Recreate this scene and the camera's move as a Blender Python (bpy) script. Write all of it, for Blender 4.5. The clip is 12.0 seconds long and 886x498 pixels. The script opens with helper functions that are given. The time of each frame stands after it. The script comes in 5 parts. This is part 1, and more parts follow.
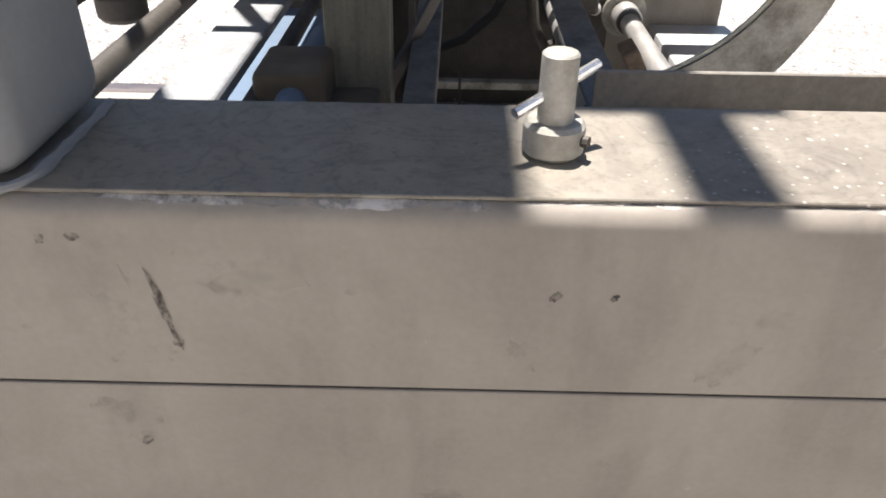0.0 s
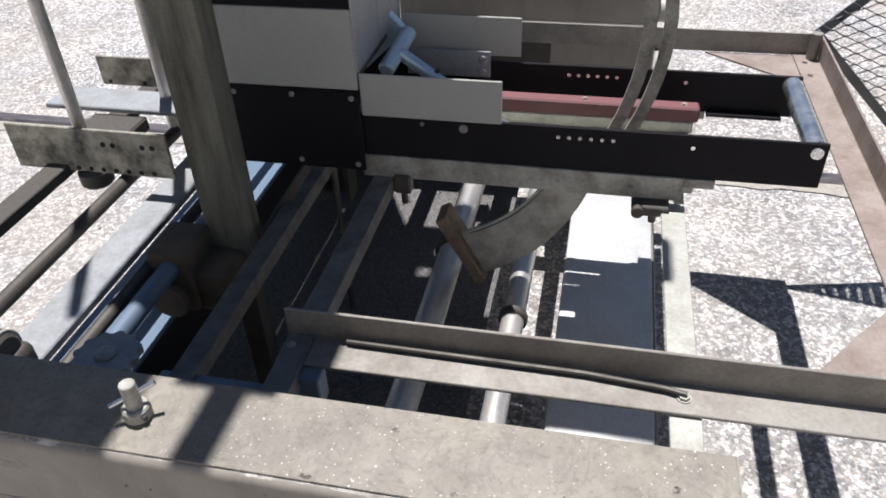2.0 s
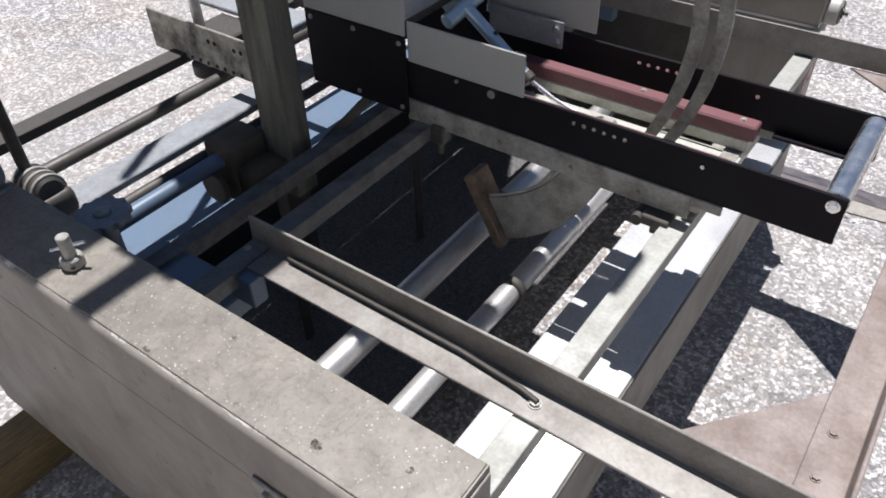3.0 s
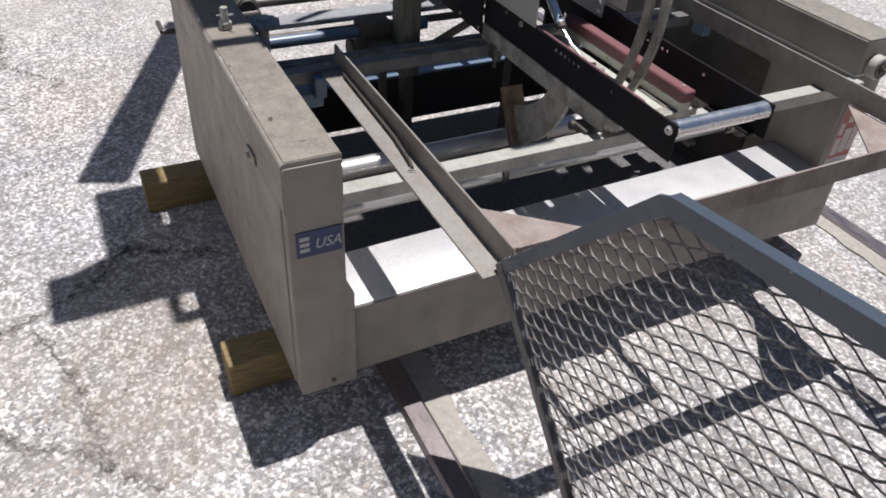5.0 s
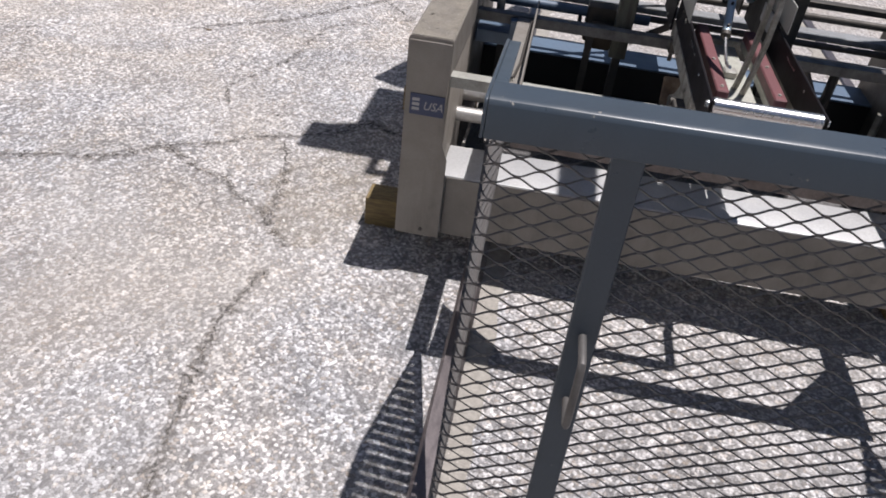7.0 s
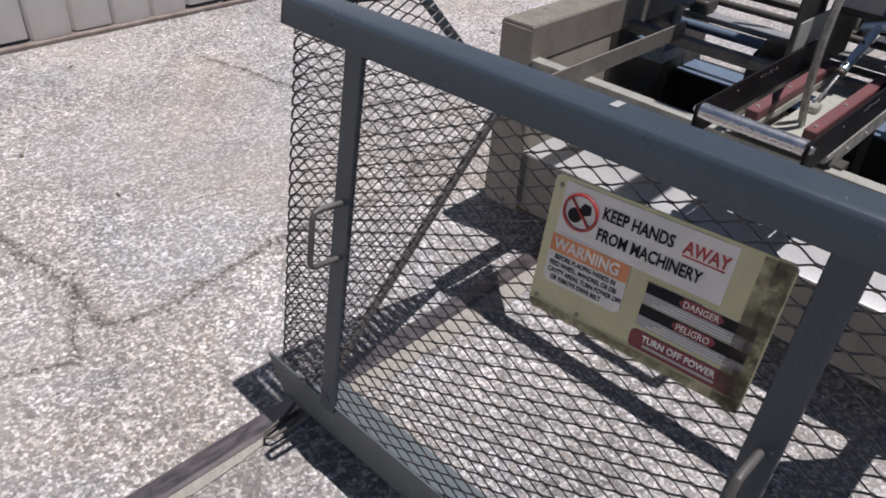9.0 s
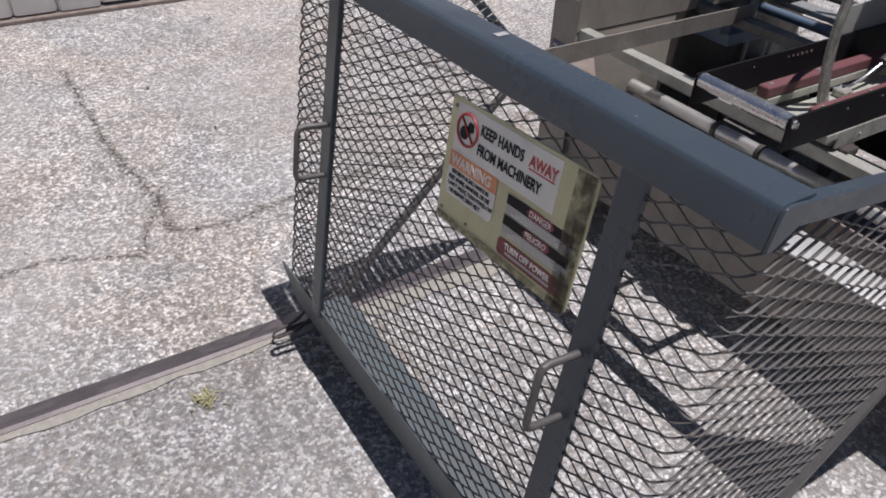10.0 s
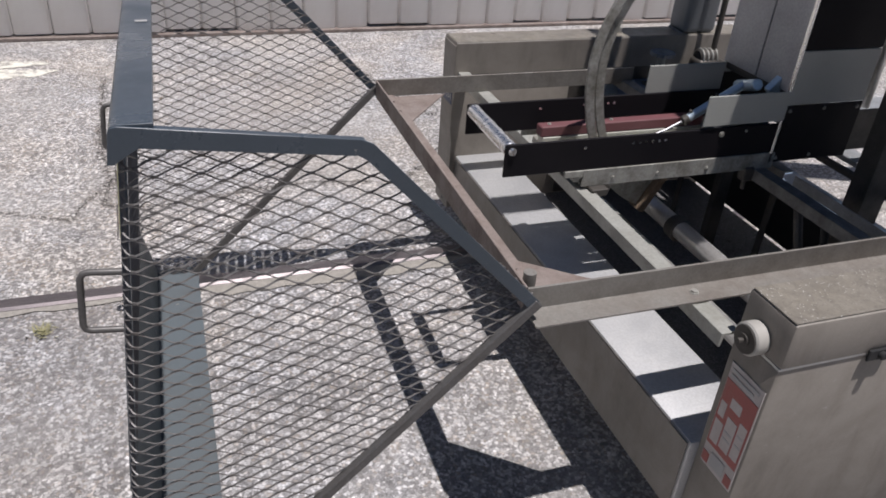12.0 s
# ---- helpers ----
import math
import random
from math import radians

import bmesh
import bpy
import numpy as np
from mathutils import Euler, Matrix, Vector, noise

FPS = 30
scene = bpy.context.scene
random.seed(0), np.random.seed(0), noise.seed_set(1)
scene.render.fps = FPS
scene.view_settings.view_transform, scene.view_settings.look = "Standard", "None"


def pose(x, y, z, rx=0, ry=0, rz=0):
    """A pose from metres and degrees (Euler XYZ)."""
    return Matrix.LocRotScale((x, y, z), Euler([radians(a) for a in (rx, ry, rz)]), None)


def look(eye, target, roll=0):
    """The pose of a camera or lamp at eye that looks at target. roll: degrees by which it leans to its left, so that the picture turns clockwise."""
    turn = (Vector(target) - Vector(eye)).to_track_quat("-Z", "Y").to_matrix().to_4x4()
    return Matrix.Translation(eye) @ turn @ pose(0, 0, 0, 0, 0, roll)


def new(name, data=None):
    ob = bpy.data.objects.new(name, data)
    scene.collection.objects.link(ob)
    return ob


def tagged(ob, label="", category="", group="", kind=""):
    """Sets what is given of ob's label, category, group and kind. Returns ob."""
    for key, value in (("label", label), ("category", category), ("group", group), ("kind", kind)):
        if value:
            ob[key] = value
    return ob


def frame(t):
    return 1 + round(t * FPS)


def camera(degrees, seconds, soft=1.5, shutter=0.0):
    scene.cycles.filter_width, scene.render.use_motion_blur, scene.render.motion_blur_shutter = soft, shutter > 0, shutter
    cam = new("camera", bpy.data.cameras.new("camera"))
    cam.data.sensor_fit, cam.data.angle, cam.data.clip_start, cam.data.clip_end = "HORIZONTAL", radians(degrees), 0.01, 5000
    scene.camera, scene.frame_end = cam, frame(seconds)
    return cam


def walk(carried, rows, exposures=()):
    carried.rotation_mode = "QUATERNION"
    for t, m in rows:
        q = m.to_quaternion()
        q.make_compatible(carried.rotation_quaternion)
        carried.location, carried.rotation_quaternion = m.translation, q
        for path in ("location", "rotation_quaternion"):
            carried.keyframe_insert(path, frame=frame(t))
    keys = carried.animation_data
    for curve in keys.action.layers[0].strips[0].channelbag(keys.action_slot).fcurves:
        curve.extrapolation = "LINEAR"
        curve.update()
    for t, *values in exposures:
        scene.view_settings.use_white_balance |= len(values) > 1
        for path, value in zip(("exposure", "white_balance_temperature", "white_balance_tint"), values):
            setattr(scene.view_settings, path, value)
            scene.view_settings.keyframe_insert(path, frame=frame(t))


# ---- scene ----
cam = camera(60.8, 12.0, 1.8)
PATH = [
    (0, (-0.654, -0.278, 0.853), (-0.678, 1.392, -0.248), 0.7),
    (0.5, (-0.545, -0.344, 0.962), (-0.588, 1.305, -0.169), 1.0),
    (1, (-0.443, -0.405, 1.109), (-0.539, 1.223, -0.049), 0.5),
    (1.5, (-0.334, -0.455, 1.239), (-0.567, 1.196, 0.134), -0.3),
    (2, (-0.167, -0.398, 1.3), (-0.53, 1.16, 0.1), -2.3),
    (2.5, (0.009, -0.312, 1.342), (-0.406, 1.141, 0.031), -1.0),
    (3, (0.223, -0.252, 1.344), (-0.683, 0.956, 0.033), -1.8),
    (3.2, (0.289, -0.242, 1.333), (-0.71, 0.907, 0.036), -3.3),
    (4.8, (1.036, -0.283, 1.381), (-0.311, 0.544, 0.154), 5.2),
    (5, (1.096, -0.261, 1.38), (-0.296, 0.484, 0.152), 3.8),
    (5.5, (1.338, -0.196, 1.379), (-0.173, 0.36, 0.192), 5.2),
    (6, (1.486, -0.017, 1.373), (-0.088, 0.342, 0.193), 5.2),
    (6.5, (1.616, 0.164, 1.364), (0.007, 0.263, 0.18), 7.4),
    (7, (1.762, 0.324, 1.37), (0.159, 0.164, 0.185), 7.2),
    (7.2, (1.784, 0.429, 1.406), (0.203, 0.177, 0.207), 9.9),
    (8.8, (1.721, 1.251, 1.396), (0.455, 0.235, 0.229), 3.2),
    (9, (1.667, 1.337, 1.373), (0.453, 0.239, 0.224), 3.7),
    (9.5, (1.514, 1.519, 1.341), (0.457, 0.287, 0.173), 3.4),
    (10, (1.514, 1.715, 1.374), (0.614, 0.377, 0.19), 2.8),
    (10.5, (1.496, 1.896, 1.378), (0.75, 0.457, 0.206), 3.5),
    (11, (1.323, 2.109, 1.397), (0.695, 0.572, 0.28), 3.7),
    (11.5, (1.087, 2.287, 1.416), (0.532, 0.691, 0.346), 1.3),
    (12, (0.832, 2.329, 1.384), (0.232, 0.735, 0.336), 4.2),
]
EXPOSURES = [(0, 1.4, 6700, 13), (0.5, 1.3, 6550, 13), (1, 0.95, 6450, 13), (1.5, 0.85, 6300, 12), (2, 0.65, 6250, 13), (3, 0.5, 6100, 14), (5, 0.36, 6250, 15), (7, 0.18, 6300, 16), (9, -0.03, 6250, 17), (12, -0.1, 6250, 16)]
SUN_STRENGTH, SKY_STRENGTH = 5.0, 0.036
walk(cam, [(t, look(eye, target, roll)) for t, eye, target, roll in PATH], EXPOSURES)

# ---- world and sun ----
SUN_WAY = Vector((-0.10, 0.195, 1.0))          # towards the sun
world = bpy.data.worlds.new("sky")
scene.world = world
world.use_nodes = True
wt = world.node_tree
sky = wt.nodes.new("ShaderNodeTexSky")
sky.sky_type, sky.sun_disc = "NISHITA", False
sky.ozone_density, sky.dust_density = 3.5, 0.3
sky.sun_elevation = math.asin(SUN_WAY.normalized().z)
sky.sun_rotation = math.atan2(SUN_WAY.x, SUN_WAY.y)
wt.links.new(sky.outputs[0], wt.nodes["Background"].inputs[0])
wt.nodes["Background"].inputs[1].default_value = SKY_STRENGTH
sun = new("sun", bpy.data.lights.new("sun", "SUN"))
sun.data.energy, sun.data.angle, sun.data.color = SUN_STRENGTH, radians(0.55), (1.0, 0.972, 0.925)
sun.matrix_world = look(SUN_WAY * 8, (0, 0, 0))


# ---- materials ----
class Nodes:
    """Short hand for building one node material."""

    def __init__(self, name):
        self.mat = bpy.data.materials.new(name)
        self.mat.use_nodes = True
        self.t = self.mat.node_tree
        self.bsdf = self.t.nodes["Principled BSDF"]
        self.co = self.t.nodes.new("ShaderNodeTexCoord").outputs["Object"]

    def link(self, a, b):
        self.t.links.new(a, b)

    def put(self, socket, v):
        if isinstance(v, bpy.types.NodeSocket):
            self.link(v, socket)
        else:
            socket.default_value = v

    def noise(self, scale, detail=4.0, rough=0.6, stretch=None, distort=0.0):
        n = self.t.nodes.new("ShaderNodeTexNoise")
        n.inputs["Scale"].default_value, n.inputs["Detail"].default_value = scale, detail
        n.inputs["Roughness"].default_value, n.inputs["Distortion"].default_value = rough, distort
        self.link(self.stretched(stretch), n.inputs["Vector"])
        return n.outputs["Fac"]

    def stretched(self, stretch):
        if not stretch:
            return self.co
        m = self.t.nodes.new("ShaderNodeMapping")
        m.inputs["Scale"].default_value = stretch
        self.link(self.co, m.inputs["Vector"])
        return m.outputs["Vector"]

    def cells(self, scale, feature="F1", out="Color", rnd=1.0, warp=0.0):
        v = self.t.nodes.new("ShaderNodeTexVoronoi")
        v.feature = feature
        v.inputs["Scale"].default_value, v.inputs["Randomness"].default_value = scale, rnd
        src = self.co
        if warp:
            n = self.t.nodes.new("ShaderNodeTexNoise")
            n.inputs["Scale"].default_value, n.inputs["Detail"].default_value = 3.0, 6.0
            self.link(self.co, n.inputs["Vector"])
            mx = self.t.nodes.new("ShaderNodeVectorMath")
            mx.operation = "MULTIPLY_ADD"
            self.link(n.outputs["Color"], mx.inputs[0])
            mx.inputs[1].default_value = (warp, warp, warp)
            self.link(self.co, mx.inputs[2])
            src = mx.outputs[0]
        self.link(src, v.inputs["Vector"])
        return v.outputs[out]

    def ramp(self, fac, *stops):
        r = self.t.nodes.new("ShaderNodeValToRGB")
        e = r.color_ramp.elements
        while len(e) < len(stops):
            e.new(0.5)
        for el, (p, c) in zip(e, stops):
            el.position = p
            el.color = (c, c, c, 1) if isinstance(c, (int, float)) else (*c, 1)
        self.link(fac, r.inputs["Fac"])
        return r.outputs["Color"]

    def mix(self, fac, a, b, kind="MIX"):
        m = self.t.nodes.new("ShaderNodeMix")
        m.data_type, m.blend_type = "RGBA", kind
        self.put(m.inputs["Factor"], fac)
        for s, v in ((m.inputs["A"], a), (m.inputs["B"], b)):
            self.put(s, v if isinstance(v, bpy.types.NodeSocket) else (*v, 1))
        return m.outputs["Result"]

    def bump(self, height, strength=0.3, distance=0.003):
        b = self.t.nodes.new("ShaderNodeBump")
        b.inputs["Strength"].default_value, b.inputs["Distance"].default_value = strength, distance
        self.link(height, b.inputs["Height"])
        self.link(b.outputs["Normal"], self.bsdf.inputs["Normal"])

    def done(self, color, rough=0.6, metal=0.0):
        self.put(self.bsdf.inputs["Base Color"], color if isinstance(color, bpy.types.NodeSocket) else (*color, 1))
        self.put(self.bsdf.inputs["Roughness"], rough)
        self.put(self.bsdf.inputs["Metallic"], metal)
        return self.mat


def painted(name, base, dirt, worn=(0.3, 0.28, 0.25), rough=0.5, dirty=0.5, chips=0.0, scale=6.0, specks=0.0):
    """Old paint: cloudy dirt, fine grain, chips that show metal, pale specks."""
    k = Nodes(name)
    cloud = k.ramp(k.noise(scale, 7, 0.65, distort=0.4), (0.38, 0.0), (0.72, 1.0))
    streak = k.ramp(k.noise(scale * 2.2, 5, 0.6, stretch=(1.0, 1.0, 0.25)), (0.5, 0.0), (0.75, 1.0))
    both = k.mix(0.5, cloud, streak)
    fac = k.mix(1.0, both, (dirty, dirty, dirty), "MULTIPLY")
    col = k.mix(fac, base, dirt)
    fine = k.noise(240, 2, 0.5)
    col = k.mix(0.05, col, k.ramp(fine, (0.3, 0.25), (0.7, 1.0)), "OVERLAY")
    if chips:
        chip = k.ramp(k.noise(38, 6, 0.7), (0.69 - chips * 0.1, 0.0), (0.71 - chips * 0.1, 1.0))
        col = k.mix(chip, col, worn)
    if specks:
        sp = k.ramp(k.cells(95, out="Distance"), (0.08, 1.0), (0.10 + 0.08 * specks, 0.0))
        keep = k.ramp(k.noise(60, 3), (0.55, 0.0), (0.59, 1.0))
        col = k.mix(k.mix(1.0, sp, keep, "MULTIPLY"), col, (0.75, 0.73, 0.68))
    r = k.ramp(cloud, (0.0, rough), (1.0, min(1.0, rough + 0.22)))
    k.bump(k.noise(40, 5, 0.6), 0.03, 0.002)
    return k.done(col, r)


def metal(name, base, dirt, rough=0.4, metallic=0.9, dirty=0.5, scale=9.0, stretch=None):
    """Bare or plated metal with grime and tarnish."""
    k = Nodes(name)
    g = k.ramp(k.noise(scale, 7, 0.7, stretch=stretch), (0.40, 0.0), (0.68, 1.0))
    g = k.mix(1.0, g, (dirty, dirty, dirty), "MULTIPLY")
    col = k.mix(g, base, dirt)
    col = k.mix(0.15, col, k.ramp(k.noise(180, 2), (0.3, 0.3), (0.7, 1.0)), "OVERLAY")
    r = k.ramp(g, (0.0, rough), (1.0, min(1.0, rough + 0.3)))
    mt = k.ramp(g, (0.0, metallic), (1.0, metallic * 0.35))
    k.bump(k.noise(120, 4), 0.1, 0.0015)
    return k.done(col, r, mt)


def plain(name, col, rough=0.5, metallic=0.0, vary=0.12):
    k = Nodes(name)
    c = k.mix(k.ramp(k.noise(25, 5), (0.35, 0.0), (0.7, vary)), col, tuple(v * 0.45 for v in col))
    return k.done(c, rough, metallic)


def asphalt_material():
    k = Nodes("weathered_asphalt")
    def split(socket):
        sep = k.t.nodes.new("ShaderNodeSeparateColor")
        k.link(socket, sep.inputs[0])
        return sep.outputs
    big, fine = split(k.cells(116)), split(k.cells(290))
    tone = k.ramp(big[0], (0.0, (0.19, 0.184, 0.178)), (0.38, (0.30, 0.291, 0.281)), (0.58, (0.47, 0.46, 0.445)), (0.84, (0.86, 0.845, 0.82)))
    tone2 = k.ramp(fine[0], (0.0, (0.20, 0.194, 0.188)), (0.5, (0.39, 0.38, 0.368)), (0.95, (0.66, 0.648, 0.63)))
    col = k.mix(0.26, tone, tone2)
    col = k.mix(k.ramp(big[1], (0.80, 0.0), (0.97, 0.4)), col, (0.50, 0.40, 0.29))
    edge = k.ramp(k.cells(116, "DISTANCE_TO_EDGE", "Distance"), (0.0, 0.35), (0.12, 1.0))
    col = k.mix(0.6, col, edge, "MULTIPLY")
    wide = k.ramp(k.noise(1.9, 8, 0.7), (0.3, 0.68), (0.70, 1.22))
    col = k.mix(0.9, col, wide, "MULTIPLY")
    clump = k.ramp(k.noise(42, 5, 0.75), (0.36, 0.62), (0.52, 1.0), (0.66, 1.38))
    col = k.mix(0.8, col, clump, "MULTIPLY")
    mid = k.ramp(k.noise(13, 6, 0.7), (0.33, 0.70), (0.62, 1.12))
    col = k.mix(0.8, col, mid, "MULTIPLY")
    tint = k.ramp(k.noise(1.4, 5, 0.6, distort=1.0), (0.35, (0.97, 0.98, 1.03)), (0.62, (1.05, 0.99, 0.94)))
    col = k.mix(0.9, col, tint, "MULTIPLY")
    smooth = k.ramp(k.noise(0.9, 5, 0.6, distort=0.6), (0.44, 0.0), (0.64, 0.4))
    col = k.mix(smooth, col, (0.40, 0.378, 0.352))
    stain = k.ramp(k.noise(0.55, 6, 0.6, distort=0.8), (0.52, 0.0), (0.72, 0.45))
    col = k.mix(stain, col, (0.33, 0.285, 0.24))
    h = k.mix(0.5, k.ramp(k.cells(116, out="Distance"), (0.0, 1.0), (0.7, 0.0)), k.ramp(k.noise(380, 3), (0.3, 0.0), (0.7, 1.0)))
    k.bump(h, 0.6, 0.006)
    return k.done(col, 0.88)


ASPHALT = asphalt_material()
BEIGE = painted("beige_paint", (0.265, 0.238, 0.204), (0.125, 0.108, 0.09), dirty=0.85, chips=0.12, scale=7)


def top_skin_material():
    """Sun-bleached paint with water stains, brown patches and clusters of pale grit."""
    k = Nodes("sun_bleached_beige_paint")
    col = k.mix(k.ramp(k.noise(6, 7, 0.7, distort=0.8), (0.36, 0.0), (0.66, 1.0)), (0.228, 0.203, 0.162), (0.152, 0.135, 0.114))
    ring = k.ramp(k.noise(15, 3, 0.5, distort=1.6), (0.47, 0.0), (0.50, 0.4), (0.53, 0.0))
    col = k.mix(ring, col, (0.10, 0.088, 0.072))
    col = k.mix(k.ramp(k.noise(30, 6, 0.75), (0.45, 0.0), (0.72, 0.5)), col, (0.30, 0.275, 0.23))
    col = k.mix(k.ramp(k.noise(150, 4, 0.7), (0.52, 0.0), (0.70, 0.5)), col, (0.085, 0.075, 0.062))
    where = k.ramp(k.noise(4, 4, 0.6), (0.34, 0.0), (0.52, 1.0))
    along = k.t.nodes.new("ShaderNodeSeparateXYZ")
    k.link(k.co, along.inputs[0])
    grow = k.t.nodes.new("ShaderNodeMapRange")
    grow.inputs["From Min"].default_value, grow.inputs["From Max"].default_value = -0.70, -0.25
    k.link(along.outputs["X"], grow.inputs["Value"])
    where = k.mix(1.0, where, grow.outputs["Result"], "MULTIPLY")
    for scale, size, some in ((170, 0.20, 0.47), (75, 0.13, 0.53)):
        dot = k.ramp(k.cells(scale, out="Distance"), (size * 0.6, 1.0), (size, 0.0))
        keep = k.ramp(k.noise(scale * 0.6, 3), (some, 0.0), (some + 0.04, 1.0))
        col = k.mix(k.mix(1.0, k.mix(1.0, dot, keep, "MULTIPLY"), where, "MULTIPLY"), col, (0.66, 0.64, 0.60))
    k.bump(k.noise(130, 5, 0.7), 0.14, 0.0015)
    return k.done(col, k.ramp(k.noise(18, 5), (0.3, 0.42), (0.7, 0.7)))


BEIGE_TOP = top_skin_material()
BEAM_PAINT = metal("pale_galvanised_sheet", (0.55, 0.55, 0.545), (0.40, 0.39, 0.37), 0.42, 0.5, 0.5)
PALE_ANGLE = metal("greenish_grey_angle", (0.39, 0.388, 0.35), (0.20, 0.193, 0.162), 0.5, 0.3, 0.7)
GREY_PAINT = painted("blue_grey_paint", (0.050, 0.066, 0.084), (0.036, 0.042, 0.047), dirty=0.45, chips=0.1, rough=0.25)
COLUMN_PAINT = painted("grey_column_paint", (0.20, 0.21, 0.22), (0.13, 0.125, 0.12), dirty=0.6, chips=0.2, rough=0.55)
MESH_STEEL = metal("worn_mesh_steel", (0.155, 0.147, 0.14), (0.10, 0.082, 0.07), 0.48, 0.3, 0.6, 12)
HANDLE_STEEL = metal("dark_handle_steel", (0.13, 0.125, 0.12), (0.07, 0.058, 0.05), 0.45, 0.4, 0.6)
# Lighter copy of the cage grey: sunlight on the bottom plate put into its colour.
SUNLIT_GREY = painted("sunlit_grey_paint", (0.105, 0.125, 0.135), (0.085, 0.08, 0.072), dirty=0.6, chips=0.2, rough=0.45)
GUIDE_STEEL = metal("blotchy_guide_steel", (0.34, 0.325, 0.27), (0.055, 0.048, 0.035), 0.5, 0.4, 1.0, 24)
GALV = metal("grimy_galvanised_steel", (0.38, 0.37, 0.335), (0.105, 0.095, 0.07), 0.5, 0.4, 0.9, 16)
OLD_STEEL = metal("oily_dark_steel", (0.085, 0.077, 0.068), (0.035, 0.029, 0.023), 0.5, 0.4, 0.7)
GRIME = metal("grime_streaked_channel", (0.175, 0.17, 0.135), (0.055, 0.05, 0.037), 0.6, 0.25, 0.9, 10, (2.6, 2.6, 0.3))
DARK_ANGLE = metal("grimy_dark_angle", (0.17, 0.165, 0.155), (0.06, 0.055, 0.048), 0.55, 0.3, 0.8, 14)
GREY_ANGLE = metal("dull_grey_angle", (0.27, 0.28, 0.29), (0.14, 0.135, 0.125), 0.55, 0.3, 0.6, 14)
OIL_BROWN = plain("brown_oil_crust", (0.105, 0.080, 0.052), 0.7, vary=0.6)
# Black stands in for the interior shade on the rear beam's webs.
SHADED_BLACK = plain("interior_shade_black", (0.014, 0.012, 0.012), 0.6)
ANGLE_STEEL = metal("weathered_angle_steel", (0.255, 0.24, 0.215), (0.13, 0.105, 0.085), 0.55, 0.4, 0.7)
RUSTY = metal("rust_tinged_plate", (0.265, 0.222, 0.198), (0.15, 0.108, 0.088), 0.65, 0.25, 0.8, 12)
BLACK = painted("black_anodised_plate", (0.010, 0.0085, 0.0105), (0.02, 0.018, 0.018), dirty=0.4, rough=0.5)
BLACK.node_tree.nodes["Principled BSDF"].inputs["Specular IOR Level"].default_value = 0.15
CREAM = painted("cream_grey_panel", (0.355, 0.355, 0.325), (0.25, 0.247, 0.222), dirty=0.3, rough=0.45)
SILVER = metal("dull_silver_panel", (0.34, 0.35, 0.37), (0.21, 0.205, 0.20), 0.42, 0.6, 0.4)
CHROME = metal("polished_roller_steel", (0.80, 0.80, 0.80), (0.55, 0.53, 0.5), 0.24, 1.0, 0.2)
SHAFT = metal("worn_shaft_steel", (0.62, 0.60, 0.57), (0.30, 0.27, 0.23), 0.34, 0.8, 0.5, 7, (3, 1, 3))
RED = painted("faded_red_paint", (0.16, 0.062, 0.066), (0.085, 0.042, 0.042), dirty=0.5, chips=0.2)
BLUE_ALU = metal("pale_blue_cylinder", (0.56, 0.68, 0.75), (0.30, 0.36, 0.40), 0.3, 0.6, 0.3)
# Blue skylight on shaded plates is put into this paint colour.
SKYLIT_BLUE = painted("skylit_blue", (0.125, 0.172, 0.235), (0.07, 0.083, 0.10), dirty=0.5, rough=0.3)
CLEAN_GALV = metal("greenish_galvanised_steel", (0.50, 0.50, 0.44), (0.22, 0.21, 0.165), 0.45, 0.4, 0.6, 18)
RUST_PAD = metal("rusty_brown_pad", (0.20, 0.145, 0.10), (0.075, 0.05, 0.034), 0.7, 0.1, 0.9, 22)
RAIL_STEEL = metal("worn_track_steel", (0.25, 0.222, 0.222), (0.105, 0.085, 0.08), 0.34, 1.0, 0.5, 14, (1, 4, 1))
RUBBER = plain("black_rubber", (0.02, 0.02, 0.02), 0.8)
DARK_GAP = plain("dark_joint_filler", (0.018, 0.016, 0.014), 0.9)
BUMPER = plain("grimy_white_nylon", (0.42, 0.40, 0.36), 0.5, vary=0.3)
WHITE_PLASTIC = plain("off_white_plastic", (0.62, 0.60, 0.55), 0.45)
SIGN_YELLOW = painted("faded_yellow_plate", (0.60, 0.57, 0.34), (0.33, 0.28, 0.18), dirty=0.75, rough=0.45)
STICKER_WHITE = plain("sticker_white", (0.72, 0.70, 0.66), 0.4, vary=0.2)
STICKER_BLACK = plain("sticker_black", (0.010, 0.009, 0.012), 0.6)
STICKER_BLACK.node_tree.nodes["Principled BSDF"].inputs["Specular IOR Level"].default_value = 0.2
STICKER_RED = plain("sticker_red", (0.36, 0.035, 0.035), 0.5)
STICKER_ORANGE = plain("sticker_orange", (0.70, 0.27, 0.11), 0.45, vary=0.25)
STICKER_MAROON = plain("sticker_maroon", (0.20, 0.028, 0.04), 0.5, vary=0.3)
STICKER_BLUE = plain("sticker_navy", (0.035, 0.05, 0.11), 0.4)
STICKER_GREY = plain("sticker_grey", (0.40, 0.39, 0.38), 0.45)
FENCE_PAINT = painted("chalky_white_sheet", (0.84, 0.82, 0.80), (0.5, 0.44, 0.38), dirty=0.4, rough=0.6, scale=3)



